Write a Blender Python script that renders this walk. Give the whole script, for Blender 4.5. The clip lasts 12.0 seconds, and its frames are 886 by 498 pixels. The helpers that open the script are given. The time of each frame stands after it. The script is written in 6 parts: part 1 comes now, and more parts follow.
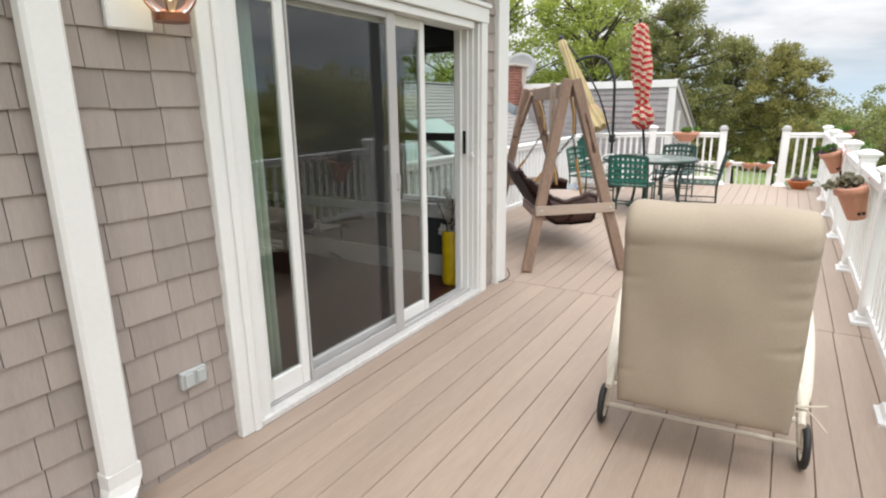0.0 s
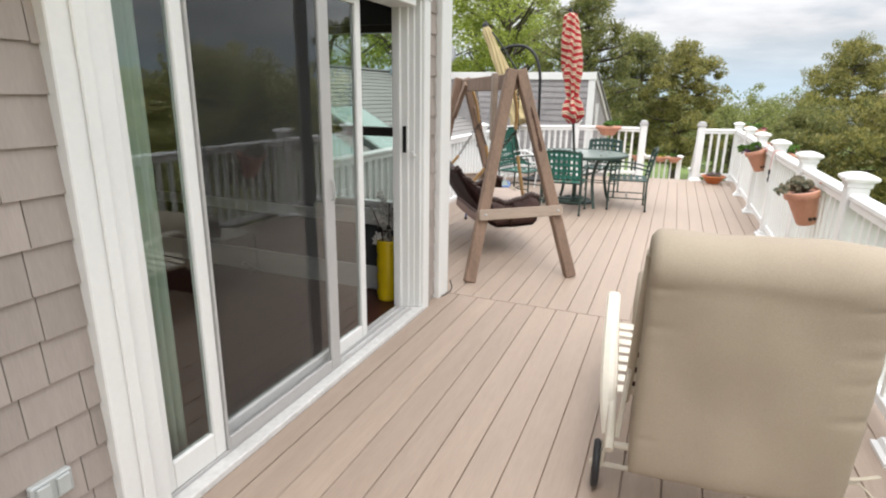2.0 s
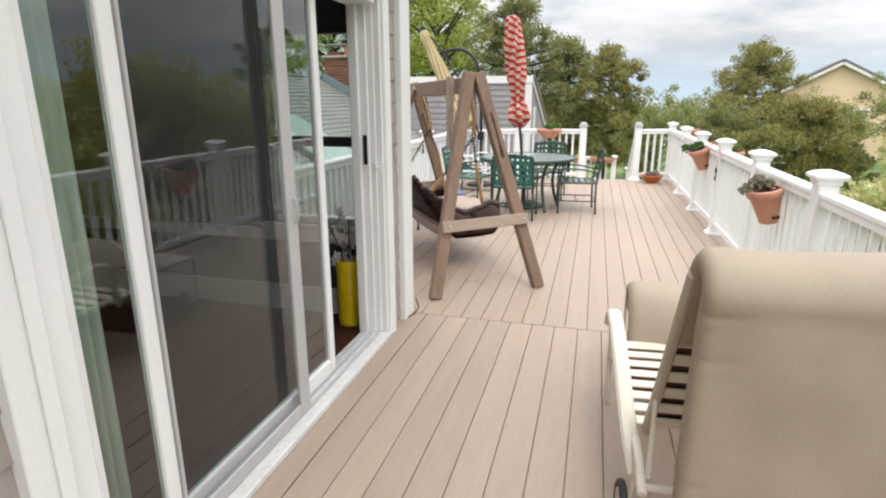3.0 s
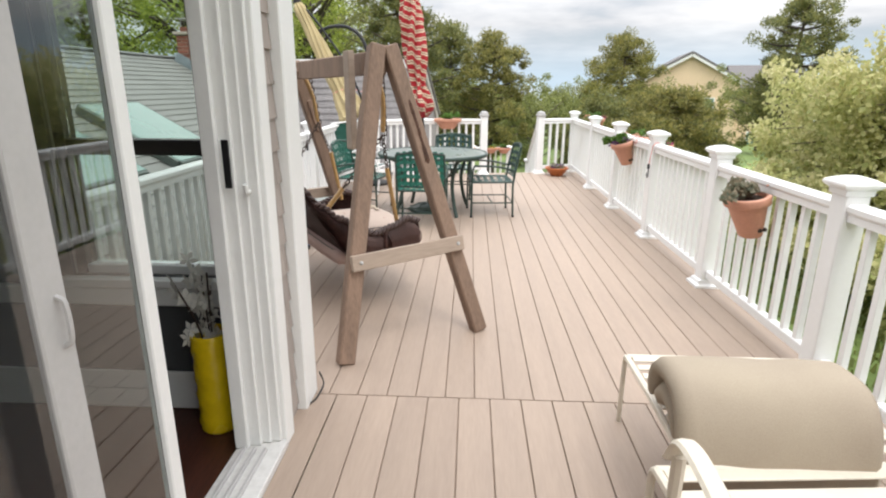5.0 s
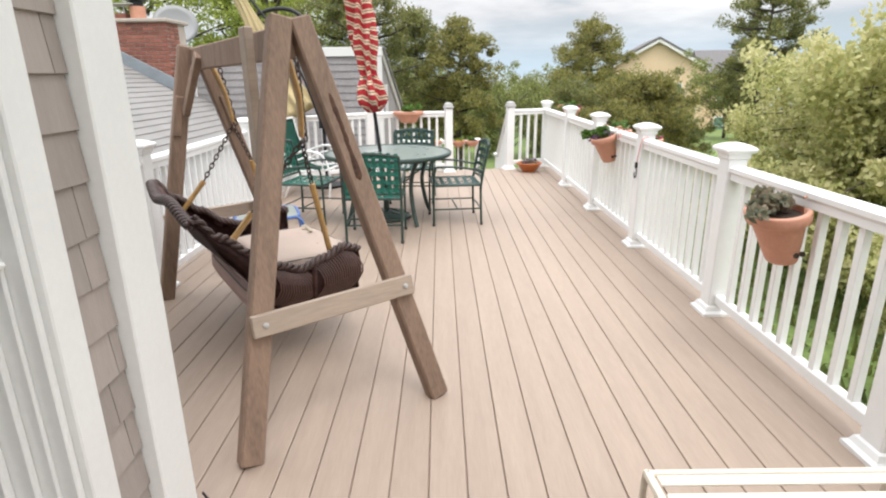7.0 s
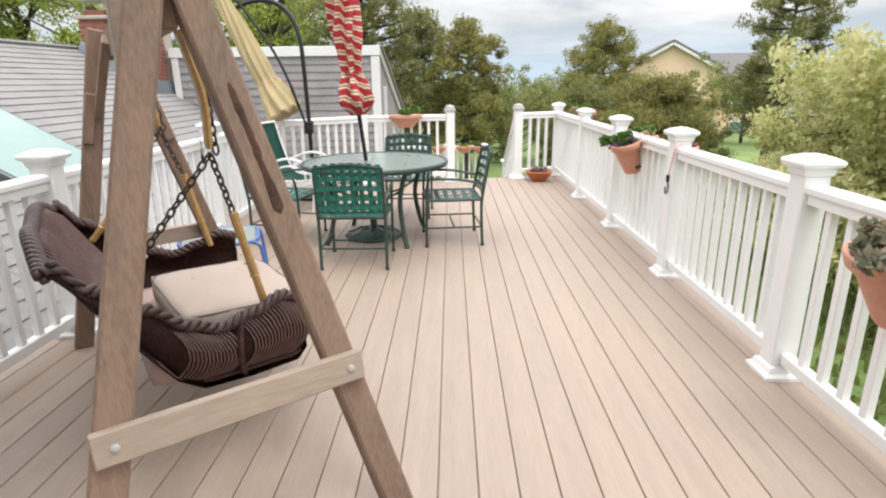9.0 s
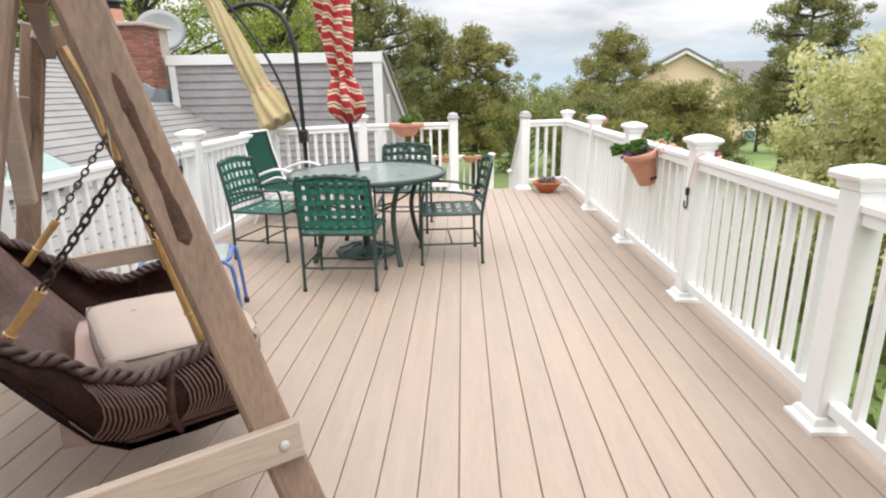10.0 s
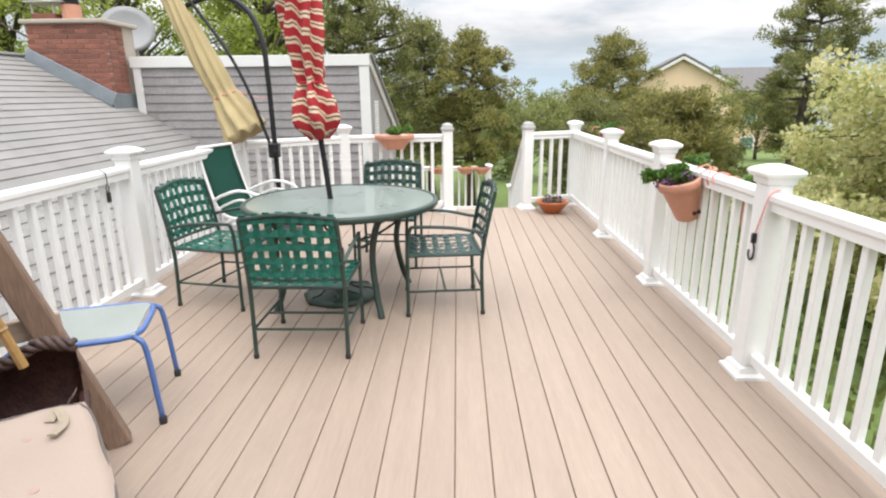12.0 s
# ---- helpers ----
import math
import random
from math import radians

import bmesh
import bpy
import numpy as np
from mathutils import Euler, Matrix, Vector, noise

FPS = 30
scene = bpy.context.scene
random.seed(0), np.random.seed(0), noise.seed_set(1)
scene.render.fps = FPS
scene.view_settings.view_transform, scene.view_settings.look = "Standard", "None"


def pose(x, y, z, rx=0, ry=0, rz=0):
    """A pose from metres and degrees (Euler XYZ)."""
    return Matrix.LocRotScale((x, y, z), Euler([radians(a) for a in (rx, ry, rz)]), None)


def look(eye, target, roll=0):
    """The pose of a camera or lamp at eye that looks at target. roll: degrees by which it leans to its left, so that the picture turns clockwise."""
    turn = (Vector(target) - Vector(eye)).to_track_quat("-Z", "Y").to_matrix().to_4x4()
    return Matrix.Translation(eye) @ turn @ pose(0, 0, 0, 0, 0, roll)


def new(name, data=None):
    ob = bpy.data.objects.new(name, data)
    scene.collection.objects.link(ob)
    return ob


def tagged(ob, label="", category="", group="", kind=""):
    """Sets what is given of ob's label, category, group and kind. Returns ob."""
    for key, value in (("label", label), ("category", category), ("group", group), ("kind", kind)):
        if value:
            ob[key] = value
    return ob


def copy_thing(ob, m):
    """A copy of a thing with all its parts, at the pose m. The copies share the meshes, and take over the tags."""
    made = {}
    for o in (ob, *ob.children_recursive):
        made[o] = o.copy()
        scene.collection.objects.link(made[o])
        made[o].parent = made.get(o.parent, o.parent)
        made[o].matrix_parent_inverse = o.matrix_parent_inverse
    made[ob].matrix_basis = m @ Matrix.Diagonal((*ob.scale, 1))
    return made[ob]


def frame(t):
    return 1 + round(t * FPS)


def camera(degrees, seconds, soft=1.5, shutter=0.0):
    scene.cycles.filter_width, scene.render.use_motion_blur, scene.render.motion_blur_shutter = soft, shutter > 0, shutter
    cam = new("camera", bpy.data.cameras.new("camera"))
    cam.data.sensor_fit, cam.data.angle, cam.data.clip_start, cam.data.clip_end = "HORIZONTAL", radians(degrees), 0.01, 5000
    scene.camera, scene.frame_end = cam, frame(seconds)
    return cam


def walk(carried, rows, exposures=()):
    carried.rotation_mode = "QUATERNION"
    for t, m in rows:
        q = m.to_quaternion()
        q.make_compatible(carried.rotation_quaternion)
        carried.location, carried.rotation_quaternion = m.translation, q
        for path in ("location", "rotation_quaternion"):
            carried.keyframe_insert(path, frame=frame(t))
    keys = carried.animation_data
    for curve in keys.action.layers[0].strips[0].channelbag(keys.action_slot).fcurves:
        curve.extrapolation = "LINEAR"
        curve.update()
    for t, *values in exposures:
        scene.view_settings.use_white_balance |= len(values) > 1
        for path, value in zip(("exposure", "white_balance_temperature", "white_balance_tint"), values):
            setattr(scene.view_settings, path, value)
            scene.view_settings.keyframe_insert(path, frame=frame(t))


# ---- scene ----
cam = camera(77.1, 12.0, soft=2.1)
PATH = [
    (0, (0.802, 0.996, 1.467), (-0.206, 2.651, 0.971), -0.7),
    (0.5, (0.675, 1.049, 1.492), (-0.267, 2.734, 0.969), -0.3),
    (1, (0.551, 1.152, 1.495), (-0.312, 2.877, 0.967), -0.0),
    (1.5, (0.45, 1.283, 1.495), (-0.345, 3.041, 0.97), 0.6),
    (2, (0.345, 1.426, 1.498), (-0.376, 3.211, 0.958), 0.9),
    (2.5, (0.136, 1.522, 1.491), (-0.464, 3.356, 0.964), 0.6),
    (3, (0.035, 1.641, 1.494), (-0.467, 3.505, 0.973), -0.1),
    (5, (-0.413, 2.801, 1.471), (-0.504, 4.719, 0.91), 0.3),
    (5.5, (-0.371, 2.986, 1.472), (-0.434, 4.902, 0.899), 0.2),
    (6, (-0.382, 3.184, 1.468), (-0.398, 5.097, 0.885), 0.1),
    (6.5, (-0.409, 3.471, 1.46), (-0.377, 5.382, 0.871), 0.2),
    (7, (-0.31, 3.683, 1.462), (-0.306, 5.593, 0.868), -0.6),
    (9, (-0.167, 4.501, 1.397), (-0.2, 6.415, 0.818), -0.7),
    (9.5, (-0.099, 4.696, 1.378), (-0.163, 6.614, 0.813), -1.1),
    (10, (-0.06, 4.897, 1.354), (-0.132, 6.819, 0.807), -0.9),
    (10.5, (-0.045, 5.079, 1.349), (-0.117, 7.006, 0.819), -0.9),
    (11, (-0.048, 5.301, 1.381), (-0.107, 7.229, 0.855), -1.8),
    (11.5, (-0.058, 5.509, 1.387), (-0.116, 7.439, 0.865), -1.5),
    (12, (-0.069, 5.795, 1.397), (-0.12, 7.722, 0.862), -0.5),
]
walk(cam, [(t, look(eye, target, roll)) for t, eye, target, roll in PATH])

# ---- world, sun, exposure ----
world = bpy.data.worlds.new("overcast_sky")
scene.world = world
world.use_nodes = True


def build_sky():
    nt = world.node_tree
    nt.nodes.clear()
    N, L = nt.nodes.new, nt.links.new
    out, bg = N("ShaderNodeOutputWorld"), N("ShaderNodeBackground")
    sky = N("ShaderNodeTexSky")
    sky.sky_type, sky.sun_disc = "NISHITA", False
    sky.sun_elevation, sky.sun_rotation = radians(58), radians(200)
    co, sep = N("ShaderNodeTexCoord"), N("ShaderNodeSeparateXYZ")
    L(co.outputs["Generated"], sep.inputs[0])
    # cloud deck seen on a flat layer: x/z, y/z
    hz = N("ShaderNodeMath"); hz.operation = "MAXIMUM"; hz.inputs[1].default_value = 0.0
    L(sep.outputs["Z"], hz.inputs[0])
    ad = N("ShaderNodeMath"); ad.operation = "ADD"; ad.inputs[1].default_value = 0.14
    L(hz.outputs[0], ad.inputs[0])
    dx, dy = N("ShaderNodeMath"), N("ShaderNodeMath")
    dx.operation = dy.operation = "DIVIDE"
    L(sep.outputs["X"], dx.inputs[0]); L(ad.outputs[0], dx.inputs[1])
    L(sep.outputs["Y"], dy.inputs[0]); L(ad.outputs[0], dy.inputs[1])
    cmb = N("ShaderNodeCombineXYZ")
    L(dx.outputs[0], cmb.inputs[0]); L(dy.outputs[0], cmb.inputs[1])
    no = N("ShaderNodeTexNoise")
    no.inputs["Scale"].default_value, no.inputs["Detail"].default_value, no.inputs["Roughness"].default_value = 0.85, 7.0, 0.55
    L(cmb.outputs[0], no.inputs["Vector"])
    ramp = N("ShaderNodeValToRGB")
    ramp.color_ramp.elements[0].position, ramp.color_ramp.elements[0].color = 0.36, (0.535, 0.56, 0.602, 1)
    ramp.color_ramp.elements[1].position, ramp.color_ramp.elements[1].color = 0.64, (0.905, 0.902, 0.910, 1)
    L(no.outputs["Fac"], ramp.inputs[0])
    # an overcast sky is about three times as bright overhead as at the horizon
    zen = N("ShaderNodeMath"); zen.operation = "MULTIPLY_ADD"
    zen.inputs[1].default_value, zen.inputs[2].default_value = 2.85, 0.62
    L(hz.outputs[0], zen.inputs[0])
    sc = N("ShaderNodeVectorMath"); sc.operation = "SCALE"
    L(ramp.outputs[0], sc.inputs[0]); L(zen.outputs[0], sc.inputs["Scale"])
    sk = N("ShaderNodeVectorMath"); sk.operation = "SCALE"; sk.inputs["Scale"].default_value = 0.10
    L(sky.outputs[0], sk.inputs[0])
    cov = N("ShaderNodeValToRGB")
    cov.color_ramp.elements[0].position, cov.color_ramp.elements[0].color = 0.30, (0.72, 0.72, 0.72, 1)
    cov.color_ramp.elements[1].position, cov.color_ramp.elements[1].color = 0.46, (1, 1, 1, 1)
    L(no.outputs["Fac"], cov.inputs[0])
    mix = N("ShaderNodeMix"); mix.data_type = "RGBA"
    L(cov.outputs[0], mix.inputs["Factor"]); L(sk.outputs[0], mix.inputs["A"]); L(sc.outputs[0], mix.inputs["B"])
    # a clear, pale blue band low over the sea
    low = N("ShaderNodeMapRange")
    low.inputs["From Min"].default_value, low.inputs["From Max"].default_value = 0.015, 0.10
    low.inputs["To Min"].default_value, low.inputs["To Max"].default_value = 0.85, 0.0
    L(sep.outputs["Z"], low.inputs[0])
    band = N("ShaderNodeMix"); band.data_type = "RGBA"
    band.inputs["B"].default_value = (0.50, 0.63, 0.74, 1)
    L(low.outputs[0], band.inputs["Factor"]); L(mix.outputs["Result"], band.inputs["A"])
    L(band.outputs["Result"], bg.inputs["Color"])
    bg.inputs["Strength"].default_value = SKY
    L(bg.outputs[0], out.inputs["Surface"])


SKY, SUN = 1.24, 1.1
build_sky()
sun_data = bpy.data.lights.new("sun", "SUN")
sun_data.energy, sun_data.angle, sun_data.color = SUN, radians(16), (1.0, 0.96, 0.90)
sun = new("sun", sun_data)
sun.matrix_world = look((0, 0, 20), (-1.6, 3.5, 12))
scene.view_settings.exposure = 0.085


# ---- materials ----
def mat(name, col, rough=0.6, metal=0.0, var=0.12, scale=6.0, fine=60.0, bump=0.1, stretch=(1, 1, 1), rnd=0.0, spec=0.5, stain=None, coat=0.0, trans=0.0):
    """A surface with broad stains, fine grain, bump and per-object variation."""
    m = bpy.data.materials.new(name)
    m.use_nodes = True
    nt = m.node_tree
    b = nt.nodes["Principled BSDF"]
    N, L = nt.nodes.new, nt.links.new
    co, mp = N("ShaderNodeTexCoord"), N("ShaderNodeMapping")
    mp.inputs["Scale"].default_value = stretch
    src = co.outputs["Object"]
    if rnd:
        oi, va = N("ShaderNodeObjectInfo"), N("ShaderNodeVectorMath")
        va.operation = "SCALE"
        va.inputs[0].default_value = (37.0, 53.0, 71.0)
        L(oi.outputs["Random"], va.inputs["Scale"])
        vb = N("ShaderNodeVectorMath"); vb.operation = "ADD"
        L(src, vb.inputs[0]); L(va.outputs[0], vb.inputs[1])
        src = vb.outputs[0]
    L(src, mp.inputs[0])
    n1, n2 = N("ShaderNodeTexNoise"), N("ShaderNodeTexNoise")
    for n, s, d in ((n1, scale, 4), (n2, fine, 3)):
        n.inputs["Scale"].default_value, n.inputs["Detail"].default_value = s, d
        L(mp.outputs[0], n.inputs["Vector"])
    ramp = N("ShaderNodeValToRGB")
    lo = tuple(c * (1 - 1.6 * var) for c in col) if stain is None else stain
    hi = tuple(min(1, c * (1 + var)) for c in col)
    ramp.color_ramp.elements[0].position, ramp.color_ramp.elements[1].position = 0.28, 0.72
    ramp.color_ramp.elements[0].color, ramp.color_ramp.elements[1].color = (*lo, 1), (*hi, 1)
    ad = N("ShaderNodeMath"); ad.operation = "MULTIPLY_ADD"; ad.inputs[1].default_value = 0.45
    ml = N("ShaderNodeMath"); ml.operation = "MULTIPLY"; ml.inputs[1].default_value = 0.55
    L(n1.outputs["Fac"], ml.inputs[0]); L(n2.outputs["Fac"], ad.inputs[0]); L(ml.outputs[0], ad.inputs[2])
    L(ad.outputs[0], ramp.inputs[0])
    colour = ramp.outputs[0]
    if rnd:
        hs, mr = N("ShaderNodeHueSaturation"), N("ShaderNodeMapRange")
        mr.inputs["To Min"].default_value, mr.inputs["To Max"].default_value = 1 - rnd, 1 + rnd
        L(oi.outputs["Random"], mr.inputs[0]); L(mr.outputs[0], hs.inputs["Value"]); L(colour, hs.inputs["Color"])
        colour = hs.outputs[0]
    L(colour, b.inputs["Base Color"])
    rr = N("ShaderNodeMapRange")
    rr.inputs["To Min"].default_value, rr.inputs["To Max"].default_value = max(0.02, rough - 0.1), min(1, rough + 0.1)
    L(n1.outputs["Fac"], rr.inputs[0]); L(rr.outputs[0], b.inputs["Roughness"])
    b.inputs["Metallic"].default_value, b.inputs["Specular IOR Level"].default_value = metal, spec
    b.inputs["Coat Weight"].default_value, b.inputs["Transmission Weight"].default_value = coat, trans
    if bump:
        bp = N("ShaderNodeBump")
        bp.inputs["Strength"].default_value, bp.inputs["Distance"].default_value = bump, 0.01
        L(ad.outputs[0], bp.inputs["Height"]); L(bp.outputs[0], b.inputs["Normal"])
    return m


def leafmat(name, a, b_, rough=0.55):
    """Foliage: colour differs from leaf to leaf, light shines through a little."""
    m = bpy.data.materials.new(name)
    m.use_nodes = True
    nt = m.node_tree
    p = nt.nodes["Principled BSDF"]
    g, r = nt.nodes.new("ShaderNodeNewGeometry"), nt.nodes.new("ShaderNodeValToRGB")
    r.color_ramp.elements[0].color, r.color_ramp.elements[1].color = (*a, 1), (*b_, 1)
    nt.links.new(g.outputs["Random Per Island"], r.inputs[0])
    nt.links.new(r.outputs[0], p.inputs["Base Color"])
    p.inputs["Roughness"].default_value = rough
    t = nt.nodes.new("ShaderNodeBsdfTranslucent")
    nt.links.new(r.outputs[0], t.inputs["Color"])
    mx = nt.nodes.new("ShaderNodeMixShader")
    mx.inputs[0].default_value = 0.48
    out = nt.nodes["Material Output"]
    nt.links.new(p.outputs[0], mx.inputs[1]); nt.links.new(t.outputs[0], mx.inputs[2]); nt.links.new(mx.outputs[0], out.inputs["Surface"])
    return m


def glassmat(name, tint=(0.9, 0.95, 0.93), rough=0.0, ior=1.5):
    m = bpy.data.materials.new(name)
    m.use_nodes = True
    p = m.node_tree.nodes["Principled BSDF"]
    p.inputs["Base Color"].default_value = (*tint, 1)
    p.inputs["Roughness"].default_value, p.inputs["IOR"].default_value = rough, ior
    p.inputs["Transmission Weight"].default_value = 1.0
    return m


DECK = mat("deck_composite", (0.350, 0.270, 0.212), 0.55, var=0.08, scale=2.2, fine=14, bump=0.06, stretch=(9, 0.8, 9), rnd=0.045, stain=(0.30, 0.228, 0.18))
WHITE = mat("white_vinyl", (0.80, 0.80, 0.79), 0.35, var=0.02, scale=3, fine=30, bump=0.02)
TRIM = mat("white_painted_trim", (0.72, 0.72, 0.70), 0.45, var=0.03, scale=4, fine=50, bump=0.06)
CEDAR = mat("weathered_cedar", (0.325, 0.28, 0.25), 0.85, var=0.08, scale=4, fine=30, bump=0.12, stretch=(6, 6, 0.7), rnd=0.12)
CEDAR2 = mat("grey_cedar", (0.29, 0.275, 0.27), 0.85, var=0.14, scale=2, fine=12, bump=0.2)
ASPHALT = mat("grey_roof_shingle", (0.255, 0.255, 0.25), 0.9, var=0.12, scale=1.6, fine=120, bump=0.3)
DARKJOINT = mat("dark_joint", (0.32, 0.24, 0.185), 0.9, var=0.2)
WOOD = mat("weathered_lumber", (0.235, 0.155, 0.110), 0.75, var=0.28, scale=2.5, fine=22, bump=0.25, stretch=(6, 6, 0.6), rnd=0.08)
WOODLIGHT = mat("pale_lumber", (0.385, 0.30, 0.235), 0.75, var=0.16, scale=2.5, fine=22, bump=0.2, stretch=(0.6, 6, 6), rnd=0.05)
BAMBOO = mat("varnished_pole", (0.42, 0.25, 0.09), 0.35, var=0.25, scale=9, fine=40, bump=0.1, coat=0.3)
WICKER = mat("dark_wicker", (0.052, 0.022, 0.018), 0.5, var=0.4, scale=20, fine=90, bump=0.5, spec=0.25)
WICKERSTRAND = mat("pale_wicker_strand", (0.115, 0.060, 0.050), 0.45, var=0.3, scale=20, fine=90, bump=0.2)
WICKERGREY = mat("worn_wicker_braid", (0.066, 0.037, 0.031), 0.5, var=0.35, scale=20, fine=90, bump=0.3)
CUSHION = mat("beige_cushion_fabric", (0.38, 0.30, 0.25), 0.9, var=0.06, scale=4, fine=260, bump=0.12)
CUSHPINK = mat("faded_pink_cushion", (0.40, 0.28, 0.245), 0.9, var=0.08, scale=4, fine=260, bump=0.12)
TAN = mat("tan_outdoor_canvas", (0.36, 0.305, 0.23), 0.9, var=0.06, scale=3.5, fine=240, bump=0.16, stain=(0.29, 0.235, 0.18))
DARKBROWN = mat("dark_brown_sheet", (0.12, 0.055, 0.04), 0.9, var=0.15)
CREAM = mat("cream_powder_coat", (0.68, 0.62, 0.52), 0.4, var=0.05, scale=8, fine=60, bump=0.03)
CREAMDK = mat("tan_sling_rail", (0.45, 0.39, 0.30), 0.6, var=0.08)
RUBBER = mat("black_rubber", (0.02, 0.02, 0.022), 0.6, var=0.2)
GREENFR = mat("dark_green_frame", (0.025, 0.05, 0.04), 0.4, var=0.2, scale=10, fine=60, bump=0.05)
STRAP = mat("green_vinyl_strap", (0.010, 0.12, 0.085), 0.4, var=0.15, scale=8, fine=60, bump=0.05)
STRAPDK = mat("dark_green_strap", (0.03, 0.075, 0.065), 0.5, var=0.15, scale=8, fine=60, bump=0.05)
SLING = mat("green_sling_fabric", (0.02, 0.12, 0.085), 0.8, var=0.1, scale=6, fine=200, bump=0.1)
BLUE = mat("blue_powder_coat", (0.075, 0.15, 0.38), 0.4, var=0.12, scale=10, fine=60, bump=0.04)
FROST = mat("frosted_table_glass", (0.20, 0.245, 0.225), 0.30, var=0.10, scale=4, fine=90, bump=0.12, coat=0.5)
FROST2 = mat("pebbled_stool_glass", (0.26, 0.29, 0.27), 0.32, var=0.08, scale=8, fine=140, bump=0.2, coat=0.4)
TERRA = mat("terracotta_plastic", (0.56, 0.275, 0.185), 0.6, var=0.10, scale=8, fine=60, bump=0.06)
GLAZED = mat("orange_glazed_pot", (0.45, 0.13, 0.035), 0.3, var=0.15, scale=8, fine=50, bump=0.05)
SOIL = mat("potting_soil", (0.05, 0.035, 0.025), 0.95, var=0.3, scale=30, fine=120, bump=0.6)
BLACK = mat("black_metal", (0.025, 0.025, 0.027), 0.4, metal=0.5, var=0.2)
ROT = mat("rotten_wood", (0.075, 0.036, 0.022), 0.95, var=0.4, scale=25, fine=90, bump=0.6)
RUST = mat("rusty_chain", (0.055, 0.035, 0.026), 0.6, metal=0.4, var=0.4, scale=30)
CANVAS = mat("khaki_canopy", (0.46, 0.37, 0.20), 0.85, var=0.12, scale=5, fine=200, bump=0.15, stretch=(1, 1, 0.4))
YELLOW = mat("yellow_glazed_vase", (0.78, 0.55, 0.01), 0.25, var=0.06, scale=6, fine=40, bump=0.03, coat=0.3)
PETAL = mat("white_petal", (0.75, 0.73, 0.68), 0.7, var=0.1)
TWIG = mat("dark_twig", (0.05, 0.035, 0.025), 0.8, var=0.2)
BRICK = mat("red_brick", (0.26, 0.098, 0.068), 0.85, var=0.25, scale=9, fine=60, bump=0.4, rnd=0.28)
MORTAR = mat("mortar", (0.42, 0.36, 0.31), 0.9, var=0.1)
LEAD = mat("lead_flashing", (0.30, 0.34, 0.37), 0.5, metal=0.5, var=0.15, scale=5)
DISH = mat("grey_dish", (0.34, 0.345, 0.35), 0.6, var=0.05)
COPPER = mat("aged_copper", (0.30, 0.12, 0.07), 0.4, metal=0.8, var=0.2)
GREYMETAL = mat("grey_screen_frame", (0.42, 0.41, 0.40), 0.45, var=0.05)
OUTLET = mat("grey_outlet_cover", (0.42, 0.44, 0.43), 0.4, var=0.06)
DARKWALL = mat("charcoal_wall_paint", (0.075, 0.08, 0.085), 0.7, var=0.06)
# ceiling colour darkened so that the room behind the glass stays dim
CEILDARK = mat("darkened_ceiling", (0.14, 0.135, 0.13), 0.8, var=0.05)
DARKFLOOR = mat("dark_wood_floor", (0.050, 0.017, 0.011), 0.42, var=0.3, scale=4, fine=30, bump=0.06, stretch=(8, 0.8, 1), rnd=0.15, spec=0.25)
CURTAIN = mat("pale_green_curtain", (0.62, 0.70, 0.58), 0.85, var=0.06, stretch=(1, 20, 1))
BLIND = mat("dark_window_frame", (0.06, 0.055, 0.05), 0.5, var=0.1)
SKYGLASS = mat("skylight_glass", (0.14, 0.25, 0.21), 0.08, var=0.05, coat=1.0, bump=0.0)
SKYFRAME = mat("skylight_metal_frame", (0.12, 0.14, 0.13), 0.4, metal=0.5, var=0.1)
BARK = mat("bark", (0.10, 0.08, 0.065), 0.95, var=0.3, scale=4, fine=25, bump=0.6, stretch=(4, 4, 0.7))
GRASS = mat("lawn", (0.165, 0.225, 0.06), 0.9, var=0.35, scale=0.35, fine=7, bump=0.6, stain=(0.07, 0.11, 0.035))
SEA = mat("sea_water", (0.16, 0.22, 0.27), 0.35, var=0.08, scale=0.02, fine=0.2, bump=0.05)
BEIGE = mat("beige_clapboard", (0.72, 0.55, 0.37), 0.8, var=0.05, scale=0.5, fine=6, bump=0.1)
FARROOF = mat("far_roof", (0.17, 0.16, 0.16), 0.9, var=0.15)
PINK = mat("pink_cord", (0.75, 0.30, 0.26), 0.7, var=0.1)
PURPLE = mat("purple_flower", (0.085, 0.025, 0.095), 0.7, var=0.3)
MAGENTA = mat("wine_red_flower", (0.22, 0.03, 0.07), 0.7, var=0.3)
YELLOWFL = mat("yellow_flower", (0.7, 0.5, 0.05), 0.7, var=0.2)
GLASS = glassmat("door_glass", (0.66, 0.72, 0.70), ior=1.62)
GLASSCLEAR = glassmat("window_glass", (0.62, 0.70, 0.65))
LANTERN = glassmat("lantern_glass", (0.95, 0.93, 0.88), 0.05)
L_PINE = leafmat("pine_needles", (0.105, 0.130, 0.042), (0.40, 0.345, 0.105))
L_PINE2 = leafmat("dark_pine_needles", (0.105, 0.140, 0.055), (0.33, 0.31, 0.10))
L_SPRING = leafmat("spring_leaves", (0.20, 0.26, 0.045), (0.44, 0.49, 0.10))
L_PALE = leafmat("pale_silvery_leaves", (0.33, 0.36, 0.12), (0.68, 0.64, 0.32))
L_FLECK = leafmat("cream_flecks", (0.46, 0.46, 0.19), (0.72, 0.66, 0.38))
L_SCRUB = leafmat("scrub_leaves", (0.140, 0.168, 0.056), (0.336, 0.350, 0.112))
L_POT = leafmat("pot_leaves", (0.05, 0.12, 0.02), (0.16, 0.28, 0.05))
